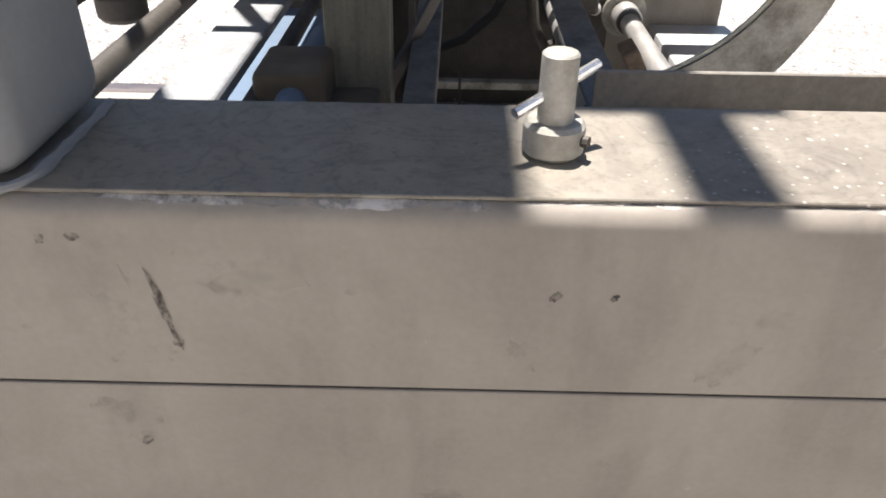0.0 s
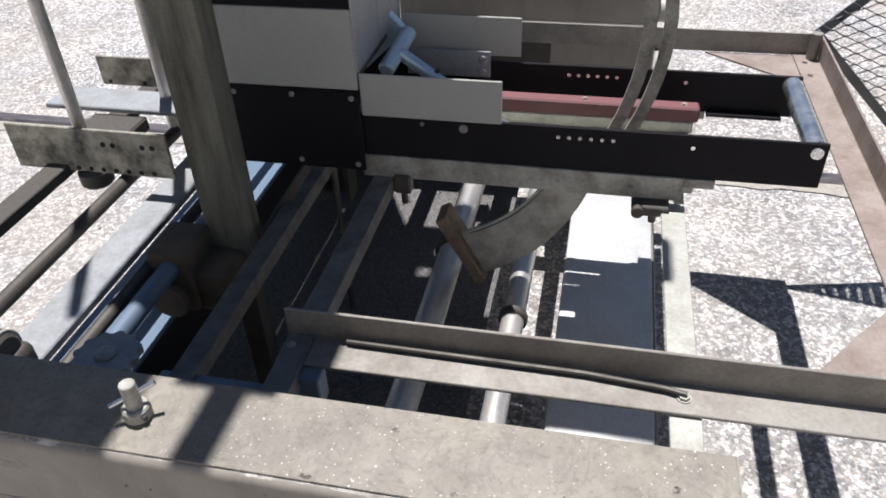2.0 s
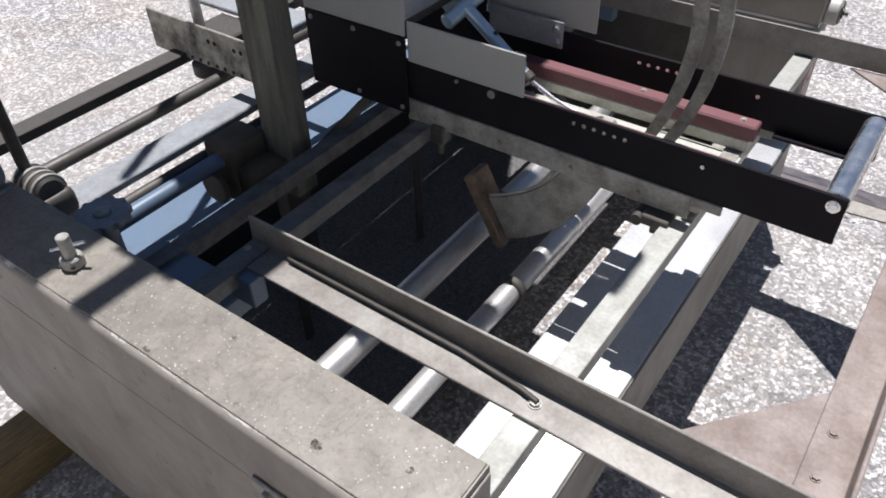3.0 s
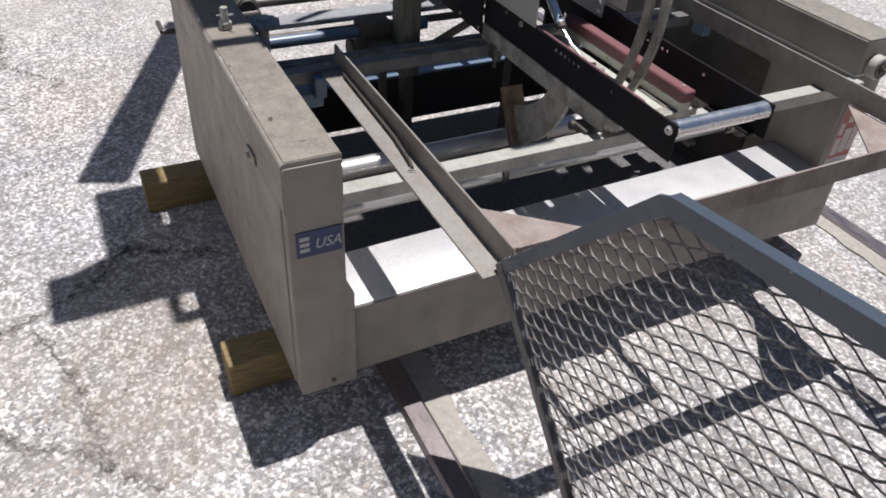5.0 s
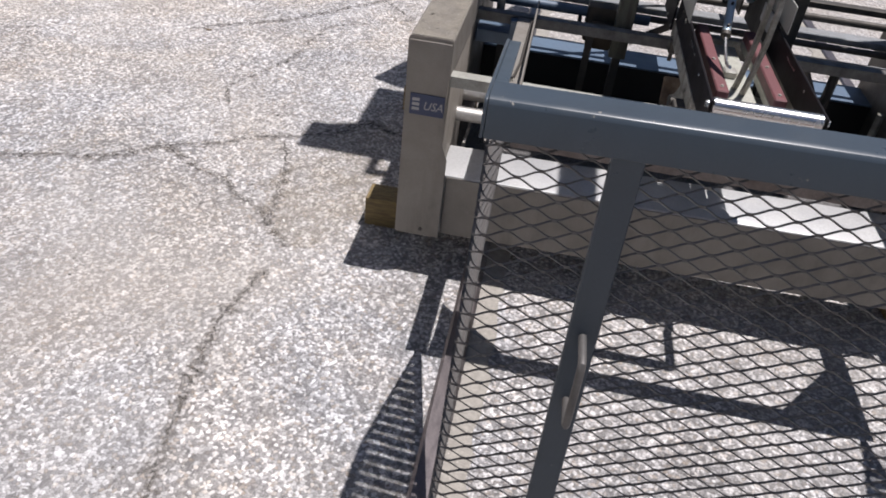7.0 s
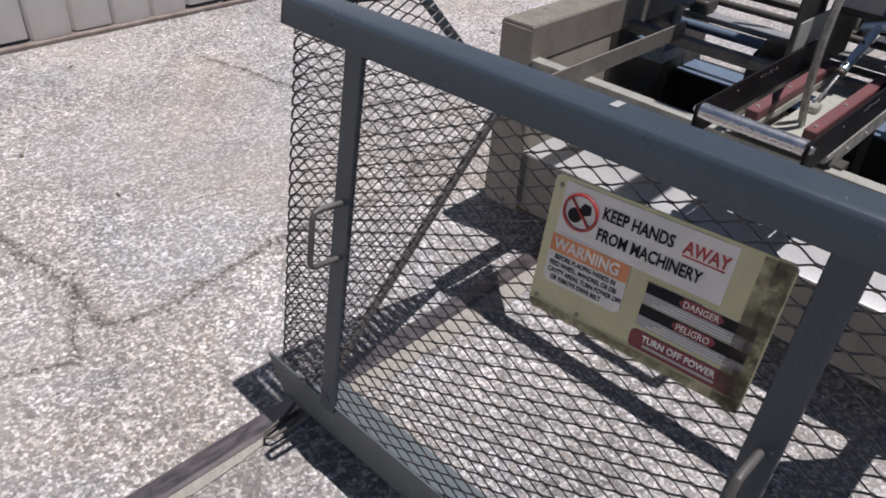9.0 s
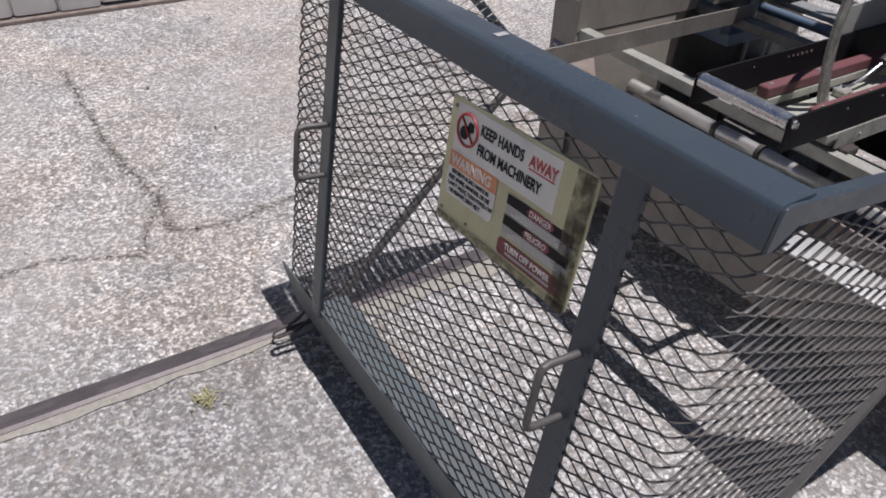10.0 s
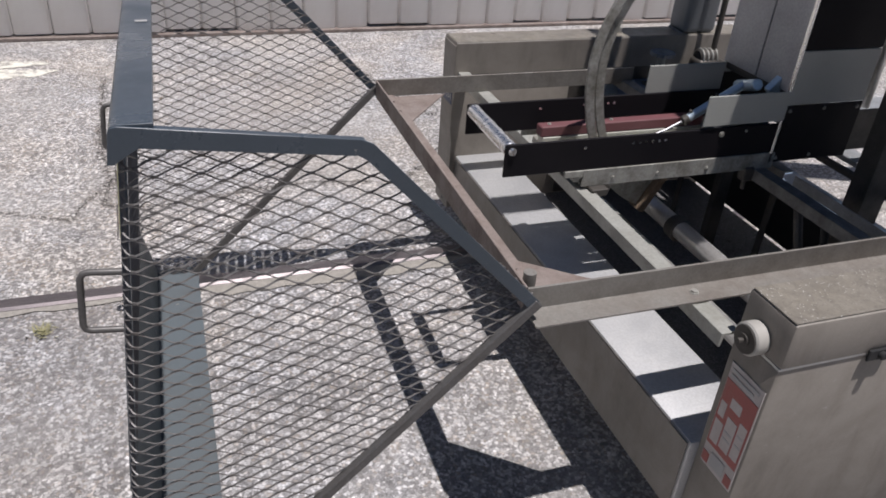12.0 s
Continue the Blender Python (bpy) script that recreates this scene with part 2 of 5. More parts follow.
def ragged(name, col, low, high, scale, amount=1.0, rough=0.9):
    """A thin stain with a broken outline: noise decides where it covers."""
    k = Nodes(name)
    out = k.t.nodes["Material Output"]
    see = k.t.nodes.new("ShaderNodeBsdfTransparent")
    mixer = k.t.nodes.new("ShaderNodeMixShader")
    k.link(k.ramp(k.noise(scale, 6, 0.7), (low, 0.0), (high, amount)), mixer.inputs[0])
    k.link(see.outputs[0], mixer.inputs[1])
    k.link(k.bsdf.outputs[0], mixer.inputs[2])
    k.link(mixer.outputs[0], out.inputs["Surface"])
    k.done(col, rough)
    return k.mat


PATCH = ragged("brownish_asphalt_wear", (0.22, 0.196, 0.185), 0.38, 0.66, 26, 0.34)
CRACK = ragged("dark_crack", (0.11, 0.1, 0.088), 0.44, 0.58, 32, 0.76)
BROWN_STAIN = ragged("brown_ground_stain", (0.30, 0.25, 0.18), 0.38, 0.70, 14, 0.40)
CRACK_DIRT = ragged("brown_crack_dirt", (0.16, 0.14, 0.12), 0.42, 0.66, 45, 0.64)
CONCRETE = ragged("bleached_concrete", (0.74, 0.71, 0.62), 0.36, 0.54, 9, 0.9)
SIGN_GRIME = ragged("sign_grime", (0.115, 0.088, 0.062), 0.36, 0.68, 26, 0.55)
SCUFF = ragged("dark_scuff", (0.045, 0.038, 0.032), 0.38, 0.62, 160, 0.8)
SMUDGE = ragged("soft_smudge", (0.13, 0.108, 0.088), 0.46, 0.80, 60, 0.45)
WORN = ragged("paint_worn_white", (0.62, 0.59, 0.54), 0.42, 0.66, 30, 0.9, 0.6)
SPLASH = ragged("pale_water_mark", (0.44, 0.41, 0.35), 0.48, 0.66, 11, 0.5)
YELLOW_PAINT = plain("yellow_paint", (0.62, 0.50, 0.16), 0.6)


def wood_material():
    k = Nodes("weathered_timber")
    grain = k.noise(30, 6, 0.6, stretch=(8.0, 0.7, 8.0), distort=0.6)
    col = k.mix(k.ramp(grain, (0.3, 0.0), (0.7, 1.0)), (0.27, 0.195, 0.075), (0.11, 0.078, 0.043))
    k.bump(grain, 0.4, 0.003)
    return k.done(col, 0.8)


def flangeway_material():
    k = Nodes("sandy_filler")
    col = k.mix(k.ramp(k.noise(60, 6, 0.7), (0.3, 0.0), (0.7, 1.0)), (0.36, 0.335, 0.295), (0.24, 0.222, 0.195))
    pebble = k.ramp(k.cells(95, out="Distance"), (0.12, 1.0), (0.2, 0.0))
    col = k.mix(k.mix(1.0, pebble, k.ramp(k.noise(20), (0.5, 0.0), (0.6, 1.0)), "MULTIPLY"), col, (0.55, 0.5, 0.43))
    k.bump(k.noise(150, 5), 0.6, 0.004)
    return k.done(col, 0.95)


def grit_material():
    k = Nodes("dark_grit")
    col = k.ramp(k.noise(210, 4, 0.7), (0.33, (0.06, 0.055, 0.053)), (0.52, (0.14, 0.133, 0.13)), (0.68, (0.29, 0.28, 0.275)))
    k.bump(k.noise(260, 4, 0.7), 0.9, 0.006)
    return k.done(col, 0.55)


def stone_material():
    k = Nodes("loose_stone")
    geo = k.t.nodes.new("ShaderNodeNewGeometry")
    col = k.ramp(geo.outputs["Random Per Island"], (0.0, (0.13, 0.12, 0.11)), (0.35, (0.34, 0.32, 0.30)), (0.7, (0.62, 0.60, 0.57)), (1.0, (0.78, 0.76, 0.72)))
    k.bump(k.noise(400, 3), 0.3, 0.001)
    return k.done(col, 0.85)


STONE, LEAF = stone_material(), plain("dry_leaf_brown", (0.11, 0.075, 0.04), 0.8)
LITTER = [(0.815, -0.924), (0.945, -1.39), (0.46, -2.08), (-1.43, -1.20)]
GRIT = grit_material()
WOOD, FILLER = wood_material(), flangeway_material()
WEED = plain("dry_weed", (0.33, 0.31, 0.17), 0.8)


# ---- mesh helpers ----
def thing(name, at, label, category, group="", kind=""):
    ob = new(name)
    ob.empty_display_size = 0.1
    ob.matrix_basis = Matrix.Translation(at)
    return tagged(ob, label, category, group, kind)


def mesh_of(name, bm, material, smooth=35):
    bmesh.ops.recalc_face_normals(bm, faces=bm.faces[:])
    me = bpy.data.meshes.new(name)
    bm.to_mesh(me)
    bm.free()
    me.materials.append(material)
    if smooth:
        me.polygons.foreach_set("use_smooth", [True] * len(me.polygons))
        me.set_sharp_from_angle(angle=radians(smooth))
    return me


def part(name, bm, material, parent=None, label="", smooth=35):
    me = bm if isinstance(bm, bpy.types.Mesh) else mesh_of(name, bm, material, smooth)
    ob = new(name, me)
    if parent:
        ob.parent = parent
        if not parent.parent:
            ob.matrix_parent_inverse = parent.matrix_basis.inverted()
    return tagged(ob, label)


def single(name, bm, material, label, category, group="", kind="", smooth=35):
    return tagged(part(name, bm, material, None, "", smooth), label, category, group, kind)


def box(a, b, bev=0.002, seg=1):
    bm = bmesh.new()
    bmesh.ops.create_cube(bm, size=1)
    for v in bm.verts:
        v.co = Vector([(a[k] + b[k]) / 2 + v.co[k] * (b[k] - a[k]) for k in range(3)])
    if bev:
        bmesh.ops.bevel(bm, geom=bm.edges[:], offset=bev, segments=seg, affect="EDGES", profile=0.5)
    return bm


def prism(pts, axis, lo, hi, bev=0.0):
    """A flat outline pushed along an axis. For x the outline is (y, z), for y (x, z), for z (x, y)."""
    bm = bmesh.new()
    def at(p, d):
        return {"x": (d, p[0], p[1]), "y": (p[0], d, p[1]), "z": (p[0], p[1], d)}[axis]
    one = [bm.verts.new(at(p, lo)) for p in pts]
    two = [bm.verts.new(at(p, hi)) for p in pts]
    n = len(pts)
    bm.faces.new(one)
    bm.faces.new(two[::-1])
    for i in range(n):
        bm.faces.new((one[i], two[i], two[(i + 1) % n], one[(i + 1) % n]))
    if bev:
        bmesh.ops.bevel(bm, geom=bm.edges[:], offset=bev, segments=1, affect="EDGES", profile=0.5)
    return bm


def sweep(points, radius, n=10, close=True):
    """A round bar along a line of points; radius may be one number or one for each point."""
    bm = bmesh.new()
    pts = [Vector(p) for p in points]
    rad = radius if isinstance(radius, (list, tuple)) else [radius] * len(pts)
    rings, side = [], None
    for i, p in enumerate(pts):
        way = (pts[min(i + 1, len(pts) - 1)] - pts[max(i - 1, 0)]).normalized()
        if side is None:
            side = way.orthogonal().normalized()
        side = (side - way * side.dot(way)).normalized()
        up = way.cross(side)
        rings.append([bm.verts.new(p + rad[i] * (math.cos(a) * side + math.sin(a) * up)) for a in (2 * math.pi * k / n for k in range(n))])
    for r, s in zip(rings, rings[1:]):
        for k in range(n):
            bm.faces.new((r[k], r[(k + 1) % n], s[(k + 1) % n], s[k]))
    if close:
        bm.faces.new(rings[0][::-1])
        bm.faces.new(rings[-1])
    return bm


def cyl(p0, p1, r, n=20, bev=0.0):
    p0, p1 = Vector(p0), Vector(p1)
    if bev:
        way = (p1 - p0).normalized() * bev
        return sweep([p0, p0 + way * 0.01, p0 + way, p1 - way, p1 - way * 0.01, p1], [r - bev, r - bev, r, r, r - bev, r - bev], n)
    return sweep([p0, p1], r, n)


def joined(*bms):
    out = bms[0]
    for b in bms[1:]:
        me = bpy.data.meshes.new("tmp")
        b.to_mesh(me)
        b.free()
        out.from_mesh(me)
        bpy.data.meshes.remove(me)
    return out


def strip_bar(a, b, wide, thick, flat):
    """A flat bar from a to b; flat is the direction of its thickness."""
    a, b, flat = Vector(a), Vector(b), Vector(flat).normalized()
    way = (b - a).normalized()
    side = way.cross(flat).normalized()
    bm = bmesh.new()
    v = [bm.verts.new(p + side * s * wide / 2 + flat * f * thick / 2) for p in (a, b) for s, f in ((-1, -1), (1, -1), (1, 1), (-1, 1))]
    for f in ((0, 1, 2, 3), (7, 6, 5, 4), (0, 4, 5, 1), (1, 5, 6, 2), (2, 6, 7, 3), (3, 7, 4, 0)):
        bm.faces.new([v[i] for i in f])
    bmesh.ops.bevel(bm, geom=bm.edges[:], offset=min(0.002, thick * 0.2), segments=1, affect="EDGES")
    return bm


def angle_bar(axis, lo, hi, corner, reach, rise, t=0.005):
    """An L section along an axis: corner (two coordinates), flange reach along the first and rise along z."""
    c, z = corner
    sx, sz = (1 if reach > 0 else -1), (1 if rise > 0 else -1)
    pts = [(c, z), (c + reach, z), (c + reach, z + sz * t), (c + sx * t, z + sz * t), (c + sx * t, z + rise), (c, z + rise)]
    return prism(pts, axis, lo, hi, 0.001)


def bolt(at, way, r=0.008, h=0.006):
    at, way = Vector(at), Vector(way).normalized()
    return joined(cyl(at, at + way * h * 0.3, r * 1.3, 14), cyl(at + way * h * 0.3, at + way * h, r, 6))


def clipped(p, q, poly):
    """The piece of the line p-q inside a convex outline (counter-clockwise), or None."""
    t0, t1 = 0.0, 1.0
    d = (q[0] - p[0], q[1] - p[1])
    for (ax, ay), (bx, by) in zip(poly, poly[1:] + poly[:1]):
        nx, ny = ay - by, bx - ax
        num, den = nx * (p[0] - ax) + ny * (p[1] - ay), nx * d[0] + ny * d[1]
        if abs(den) < 1e-9:
            if num < 0:
                return None
            continue
        t = -num / den
        if den > 0:
            t0 = max(t0, t)
        else:
            t1 = min(t1, t)
    if t1 - t0 < 1e-3:
        return None
    return [(p[0] + d[0] * t, p[1] + d[1] * t) for t in (t0, t1)]


def expanded_sheet(poly, place, normal, long_way=0.058, short_way=0.0258, strand=0.0019, deep=0.0019):
    """Raised expanded metal over a convex outline: wavy strands that meet at flat bonds, on one lattice for all sheets."""
    us, vs = [p[0] for p in poly], [p[1] for p in poly]
    verts, faces = [], []
    def rib(p, q, tilt):
        p3, q3 = Vector(place(*p)), Vector(place(*q))
        n = normal((p[0] + q[0]) / 2)
        way = (q3 - p3).normalized()
        side = way.cross(n).normalized()
        a = side * strand / 2 + n * tilt * strand * 0.55
        b = n * deep / 2 - side * tilt * deep * 0.2
        k = len(verts)
        for c in (p3, q3):
            verts.extend([c - a - b, c + a - b, c + a + b, c - a + b])
        faces.extend([(k, k + 1, k + 5, k + 4), (k + 1, k + 2, k + 6, k + 5), (k + 2, k + 3, k + 7, k + 6), (k + 3, k, k + 4, k + 7)])
    pitch = short_way / 2
    h, low = pitch / 2, 0.0011
    wave = [(-0.06, -1.0), (0.06, -1.0), (0.15, -0.62), (0.25, 0.0), (0.35, 0.62), (0.44, 1.0), (0.56, 1.0), (0.65, 0.62), (0.75, 0.0), (0.85, -0.62), (0.94, -1.0)]
    row = int(min(vs) / pitch) - 1
    while row * pitch < max(vs) + pitch:
        v = row * pitch
        col = math.floor(min(us) / long_way) - 1
        while col * long_way < max(us) + long_way:
            u = (col + (row % 2) / 2) * long_way
            line = [(u + a * long_way, v + b * (h - low)) for a, b in wave]
            for k, (p, q) in enumerate(zip(line, line[1:])):
                got = clipped(p, q, poly)
                if got:
                    rib(got[0], got[1], (0.0, 1.0, 1.0, 1.0, 1.0, 0.0, -1.0, -1.0, -1.0, -1.0)[k])
            col += 1
        row += 1
    me = bpy.data.meshes.new("mesh_sheet")
    me.from_pydata(verts, [], faces)
    me.materials.append(MESH_STEEL)
    return me


def lettering(body, size, origin, right, up, material, parent, name="lettering", widen=1.0, bold=0.0):
    """Words in the built-in font, flat on a surface, as a mesh."""
    cu = bpy.data.curves.new(name, "FONT")
    cu.body, cu.size, cu.extrude, cu.offset = body, size, 0.0002, bold
    cu.resolution_u = 3
    ob = bpy.data.objects.new(name, cu)
    scene.collection.objects.link(ob)
    me = bpy.data.meshes.new_from_object(ob)
    bpy.data.objects.remove(ob)
    bpy.data.curves.remove(cu)
    r, u = Vector(right).normalized(), Vector(up).normalized()
    o, nrm = Vector(origin), Vector(right).cross(Vector(up)).normalized()
    for v in me.vertices:
        x, y, z = v.co
        v.co = o + r * x * widen + u * y + nrm * z
    me.materials.clear()
    me.materials.append(material)
    me.name = name
    return part(name, me, material, parent)


# ---- ground ----
GROUND = 60.0
bm = bmesh.new()
bmesh.ops.create_grid(bm, x_segments=60, y_segments=60, size=GROUND)
ground = single("ground", bm, ASPHALT, "weathered grey asphalt yard with pale worn stones and cracks", "ground", kind="structure")


def crack_line(points, wide, seed, lift=0.003):
    """A ragged dark crack that wanders along a line of points."""
    rnd = random.Random(seed)
    bm = bmesh.new()
    path = []
    for (x0, y0), (x1, y1) in zip(points, points[1:]):
        n = max(3, int(math.hypot(x1 - x0, y1 - y0) / 0.013))
        for i in range(n):
            f = i / n
            path.append((x0 + (x1 - x0) * f + rnd.uniform(-0.009, 0.009), y0 + (y1 - y0) * f + rnd.uniform(-0.009, 0.009)))
    path.append(points[-1])
    rows = []
    for i, (x, y) in enumerate(path):
        ax, ay = path[max(i - 1, 0)]
        bx, by = path[min(i + 1, len(path) - 1)]
        d = math.hypot(bx - ax, by - ay) or 1
        w = wide * rnd.uniform(0.15, 0.75) * min(1, 0.2 + i / 4, 0.2 + (len(path) - 1 - i) / 4)
        nx, ny = -(by - ay) / d * w, (bx - ax) / d * w
        rows.append((bm.verts.new((x + nx, y + ny, lift)), bm.verts.new((x - nx, y - ny, lift))))
    for (a, b), (c, e) in zip(rows, rows[1:]):
        bm.faces.new((a, b, e, c))
    return bm


CRACKS = [
    ([(-0.05, -1.9), (-0.163, -1.364), (-0.215, -1.19), (-0.25, -1.035), (-0.388, -0.906), (-0.455, -0.745), (-0.566, -0.625), (-0.605, -0.505), (-0.70, -0.36), (-0.808, -0.275), (-0.755, -0.163), (-0.696, -0.03)], 0.014),
    ([(-0.388, -0.906), (-0.346, -0.828), (-0.275, -0.735), (-0.262, -0.64), (-0.165, -0.548), (-0.120, -0.451), (-0.035, -0.399), (0.06, -0.30)], 0.012),
    ([(-0.56, -0.53), (-0.40, -0.466), (-0.26, -0.442), (-0.125, -0.412), (-0.035, -0.399)], 0.012),
    ([(1.21, -1.75), (1.206, -1.316), (1.194, -0.906), (1.139, -0.501), (1.16, -0.332), (0.999, -0.28), (0.749, -0.332), (0.4, -0.37), (0.15, -0.33)], 0.013),
    ([(1.133, -0.545), (1.2, -0.40), (1.267, -0.239), (1.483, -0.344), (1.632, -0.336), (2.2, -0.45)], 0.010),
    ([(-2.7, -0.56), (-2.19, -0.55), (-2.08, -0.64), (-1.71, -0.92), (-1.4, -1.3)], 0.012),
    ([(-2.19, -0.55), (-1.98, -0.34), (-1.7, -0.72), (-1.224, -0.757), (-0.9, -0.9), (-0.72, -0.80)], 0.006),
    ([(1.9, 1.3), (1.6, 1.15), (1.5, 0.85), (1.75, 0.6)], 0.006),
]
for i, (line, wide) in enumerate(CRACKS):
    part("crack", crack_line(line, wide * 0.62, i), CRACK, ground, "thin dark ragged crack", smooth=0)
    part("crack_dirt", crack_line(line, wide * 3.2, i, 0.002), CRACK_DIRT, ground, "brown dirt along the crack", smooth=0)


def track_rail(y, inner):
    """A steel track rail let into the yard with the sandy groove beside it."""
    t = thing("track_rail", (0.2, y, 0), "worn brown steel track rail let flush into asphalt", "rail", "rails in the yard", "structure")
    head = prism([(y - 0.030, -0.02), (y + 0.030, -0.02), (y + 0.030, 0.005), (y + 0.022, 0.012), (y - 0.022, 0.012), (y - 0.030, 0.005)], "x", -9.0, 9.0)
    part("rail_head", head, RAIL_STEEL, t)
    lo, hi = sorted((y + inner * 0.031, y + inner * 0.052))
    rnd = random.Random(5)
    bm = bmesh.new()
    rows = []
    x = -9.0
    while x < 9.0:
        e = rnd.uniform(-0.012, 0.012) + inner * (0.040 if x < 0.8 else 0.0)
        ys = (lo, hi + e) if inner > 0 else (lo + e, hi)
        rows.append([bm.verts.new((x, yy, 0.004)) for yy in ys])
        x += 0.06
    for a, b in zip(rows, rows[1:]):
        bm.faces.new((a[0], a[1], b[1], b[0]))
    part("groove_filler", bm, FILLER, t, "sandy tan filler beside the rail", smooth=0)


track_rail(0.247, 1)
track_rail(1.845, -1)

rnd = random.Random(23)
bm = bmesh.new()
bm.faces.new([bm.verts.new((-0.30 + math.cos(a) * 0.32 * rnd.uniform(0.7, 1.1), -0.29 + math.sin(a) * 0.23 * rnd.uniform(0.7, 1.1), 0.0018)) for a in (2 * math.pi * k / 30 for k in range(30))])
part("brown_stain", bm, BROWN_STAIN, ground, "brown stain on the asphalt", smooth=0)
rnd = random.Random(19)
bm = bmesh.new()
edge = [(1.06, 0.31), (4.2, 0.31), (4.2, 1.79), (1.06, 1.79)]
bm.faces.new([bm.verts.new((x, y, 0.0022)) for x, y in edge])
part("asphalt_patch", bm, PATCH, ground, "darker brownish asphalt between the rails", smooth=0)

rnd = random.Random(11)
bm = bmesh.new()
ring = [bm.verts.new((2.46 + math.cos(a) * 0.95 * rnd.uniform(0.75, 1.1), -1.88 + math.sin(a) * 0.38 * rnd.uniform(0.8, 1.15), 0.004)) for a in (2 * math.pi * k / 48 for k in range(48))]
bm.faces.new(ring)
single("pavement_patch", bm, CONCRETE, "pale broken concrete patch beside the sheet fence", "pavement", kind="structure", smooth=0)

# ---- sheet fence ----
fence = thing("fence_wall", (0, -2.42, 0), "chalky white ribbed sheet metal fence on a dirt line", "fence", kind="structure")
part("fence_backing", box((-9, -2.50, 0.02), (7, -2.47, 2.2), 0), ANGLE_STEEL, fence, "rusty dark backing in the joints")
sheet = mesh_of("fence_panel", prism([(0, -2.455), (0.012, -2.425), (0.19, -2.425), (0.202, -2.455), (0.202, -2.465), (0, -2.465)], "z", 0.03, 2.2, 0.0015), FENCE_PAINT)
rnd = random.Random(3)
for i in range(78):
    p = part("fence_panel", sheet, FENCE_PAINT, fence)
    p.matrix_basis = Matrix.Translation((-8.9 + 0.204 * i, rnd.uniform(-0.006, 0.006), rnd.uniform(-0.01, 0.012)))
part("fence_foot", box((-9, -2.45, 0), (7, -2.40, 0.022), 0.004), RUSTY, fence, "dusty foot strip of the fence")

bollard = thing("bollard", (2.25, -2.2, 0), "weathered yellow painted steel post by the fence", "post")
part("post", cyl((2.27, -2.22, 0), (2.27, -2.22, 0.9), 0.06, 20), YELLOW_PAINT, bollard)
part("cap", cyl((2.27, -2.22, 0.9), (2.27, -2.22, 0.92), 0.062, 20, 0.01), YELLOW_PAINT, bollard)

rnd = random.Random(21)
bm = bmesh.new()
for i in range(46):
    a, l = rnd.uniform(0, 6.28), rnd.uniform(0.015, 0.045)
    x, y = 1.285 + rnd.gauss(0, 0.012), 0.405 + rnd.gauss(0, 0.012)
    tip = (x + math.cos(a) * l, y + math.sin(a) * l, rnd.uniform(0.008, 0.03))
    w = 0.0025
    v = [bm.verts.new(c) for c in ((x - w * math.sin(a), y + w * math.cos(a), 0.002), (x + w * math.sin(a), y - w * math.cos(a), 0.002), tip)]
    bm.faces.new(v)
single("weed_tuft", bm, WEED, "small dry green weed tuft growing from asphalt", "weed", smooth=0)

rnd = random.Random(52)
verts, faces = [], []
for i in range(2600):
    x, y = rnd.uniform(-2.4, 3.4), rnd.choice((rnd.uniform(-1.9, -0.02), rnd.uniform(-1.0, 2.6)))
    if -1.25 < x < 0.02 and -0.02 < y < 1.66:
        continue
    r = rnd.choice((0.0025, 0.003, 0.004, 0.0055)) * rnd.uniform(0.8, 1.2)
    n0, turn = len(verts), rnd.uniform(0, 6.28)
    for k in range(5):
        a = turn + 2 * math.pi * k / 5
        f = rnd.uniform(0.7, 1.2)
        verts.append((x + r * f * math.cos(a), y + r * f * math.sin(a), 0.0))
        verts.append((x + r * f * 0.6 * math.cos(a + 0.3), y + r * f * 0.6 * math.sin(a + 0.3), r * rnd.uniform(0.5, 0.9)))
    for k in range(5):
        b, c = n0 + 2 * k, n0 + 2 * ((k + 1) % 5)
        faces.append((b, c, c + 1, b + 1))
    faces.append(tuple(n0 + 2 * k + 1 for k in range(5)))
me = bpy.data.meshes.new("loose_gravel")
me.from_pydata(verts, [], faces)
me.materials.append(STONE)
tagged(part("loose_gravel", me, STONE), "small loose pale and grey stones scattered on asphalt", "gravel", kind="stuff")

rnd = random.Random(90)
for x, y in LITTER:
    bm = bmesh.new()
    turn, w = rnd.uniform(0, 6.28), rnd.uniform(0.012, 0.02)
    ring = []
    for k in range(12):
        a = 2 * math.pi * k / 12
        u, v = w * math.cos(a) * rnd.uniform(0.8, 1.1), w * 0.5 * math.sin(a) * rnd.uniform(0.7, 1.2)
        ring.append(bm.verts.new((x + u * math.cos(turn) - v * math.sin(turn), y + u * math.sin(turn) + v * math.cos(turn), 0.003 + 0.25 * abs(u))))
    low = [bm.verts.new((v.co.x, v.co.y, v.co.z - 0.0012)) for v in ring]
    bm.faces.new(ring)
    bm.faces.new(low[::-1])
    for k in range(12):
        bm.faces.new((low[k], low[(k + 1) % 12], ring[(k + 1) % 12], ring[k]))
    single("dry_leaf", bm, LEAF, "small curled dry brown leaf lying on asphalt", "leaf", "dry leaves on the yard")

# ---- machine: side housings ----
TOP, LOW = 0.69, 0.10


def latch_plate(x, y, z, out):
    return joined(box((x - 0.028, min(y, y + out * 0.006), z - 0.012), (x + 0.028, max(y, y + out * 0.006), z + 0.012), 0.002),
                  cyl((x, y + out * 0.004, z), (x, y + out * 0.014, z), 0.008, 12, 0.002))


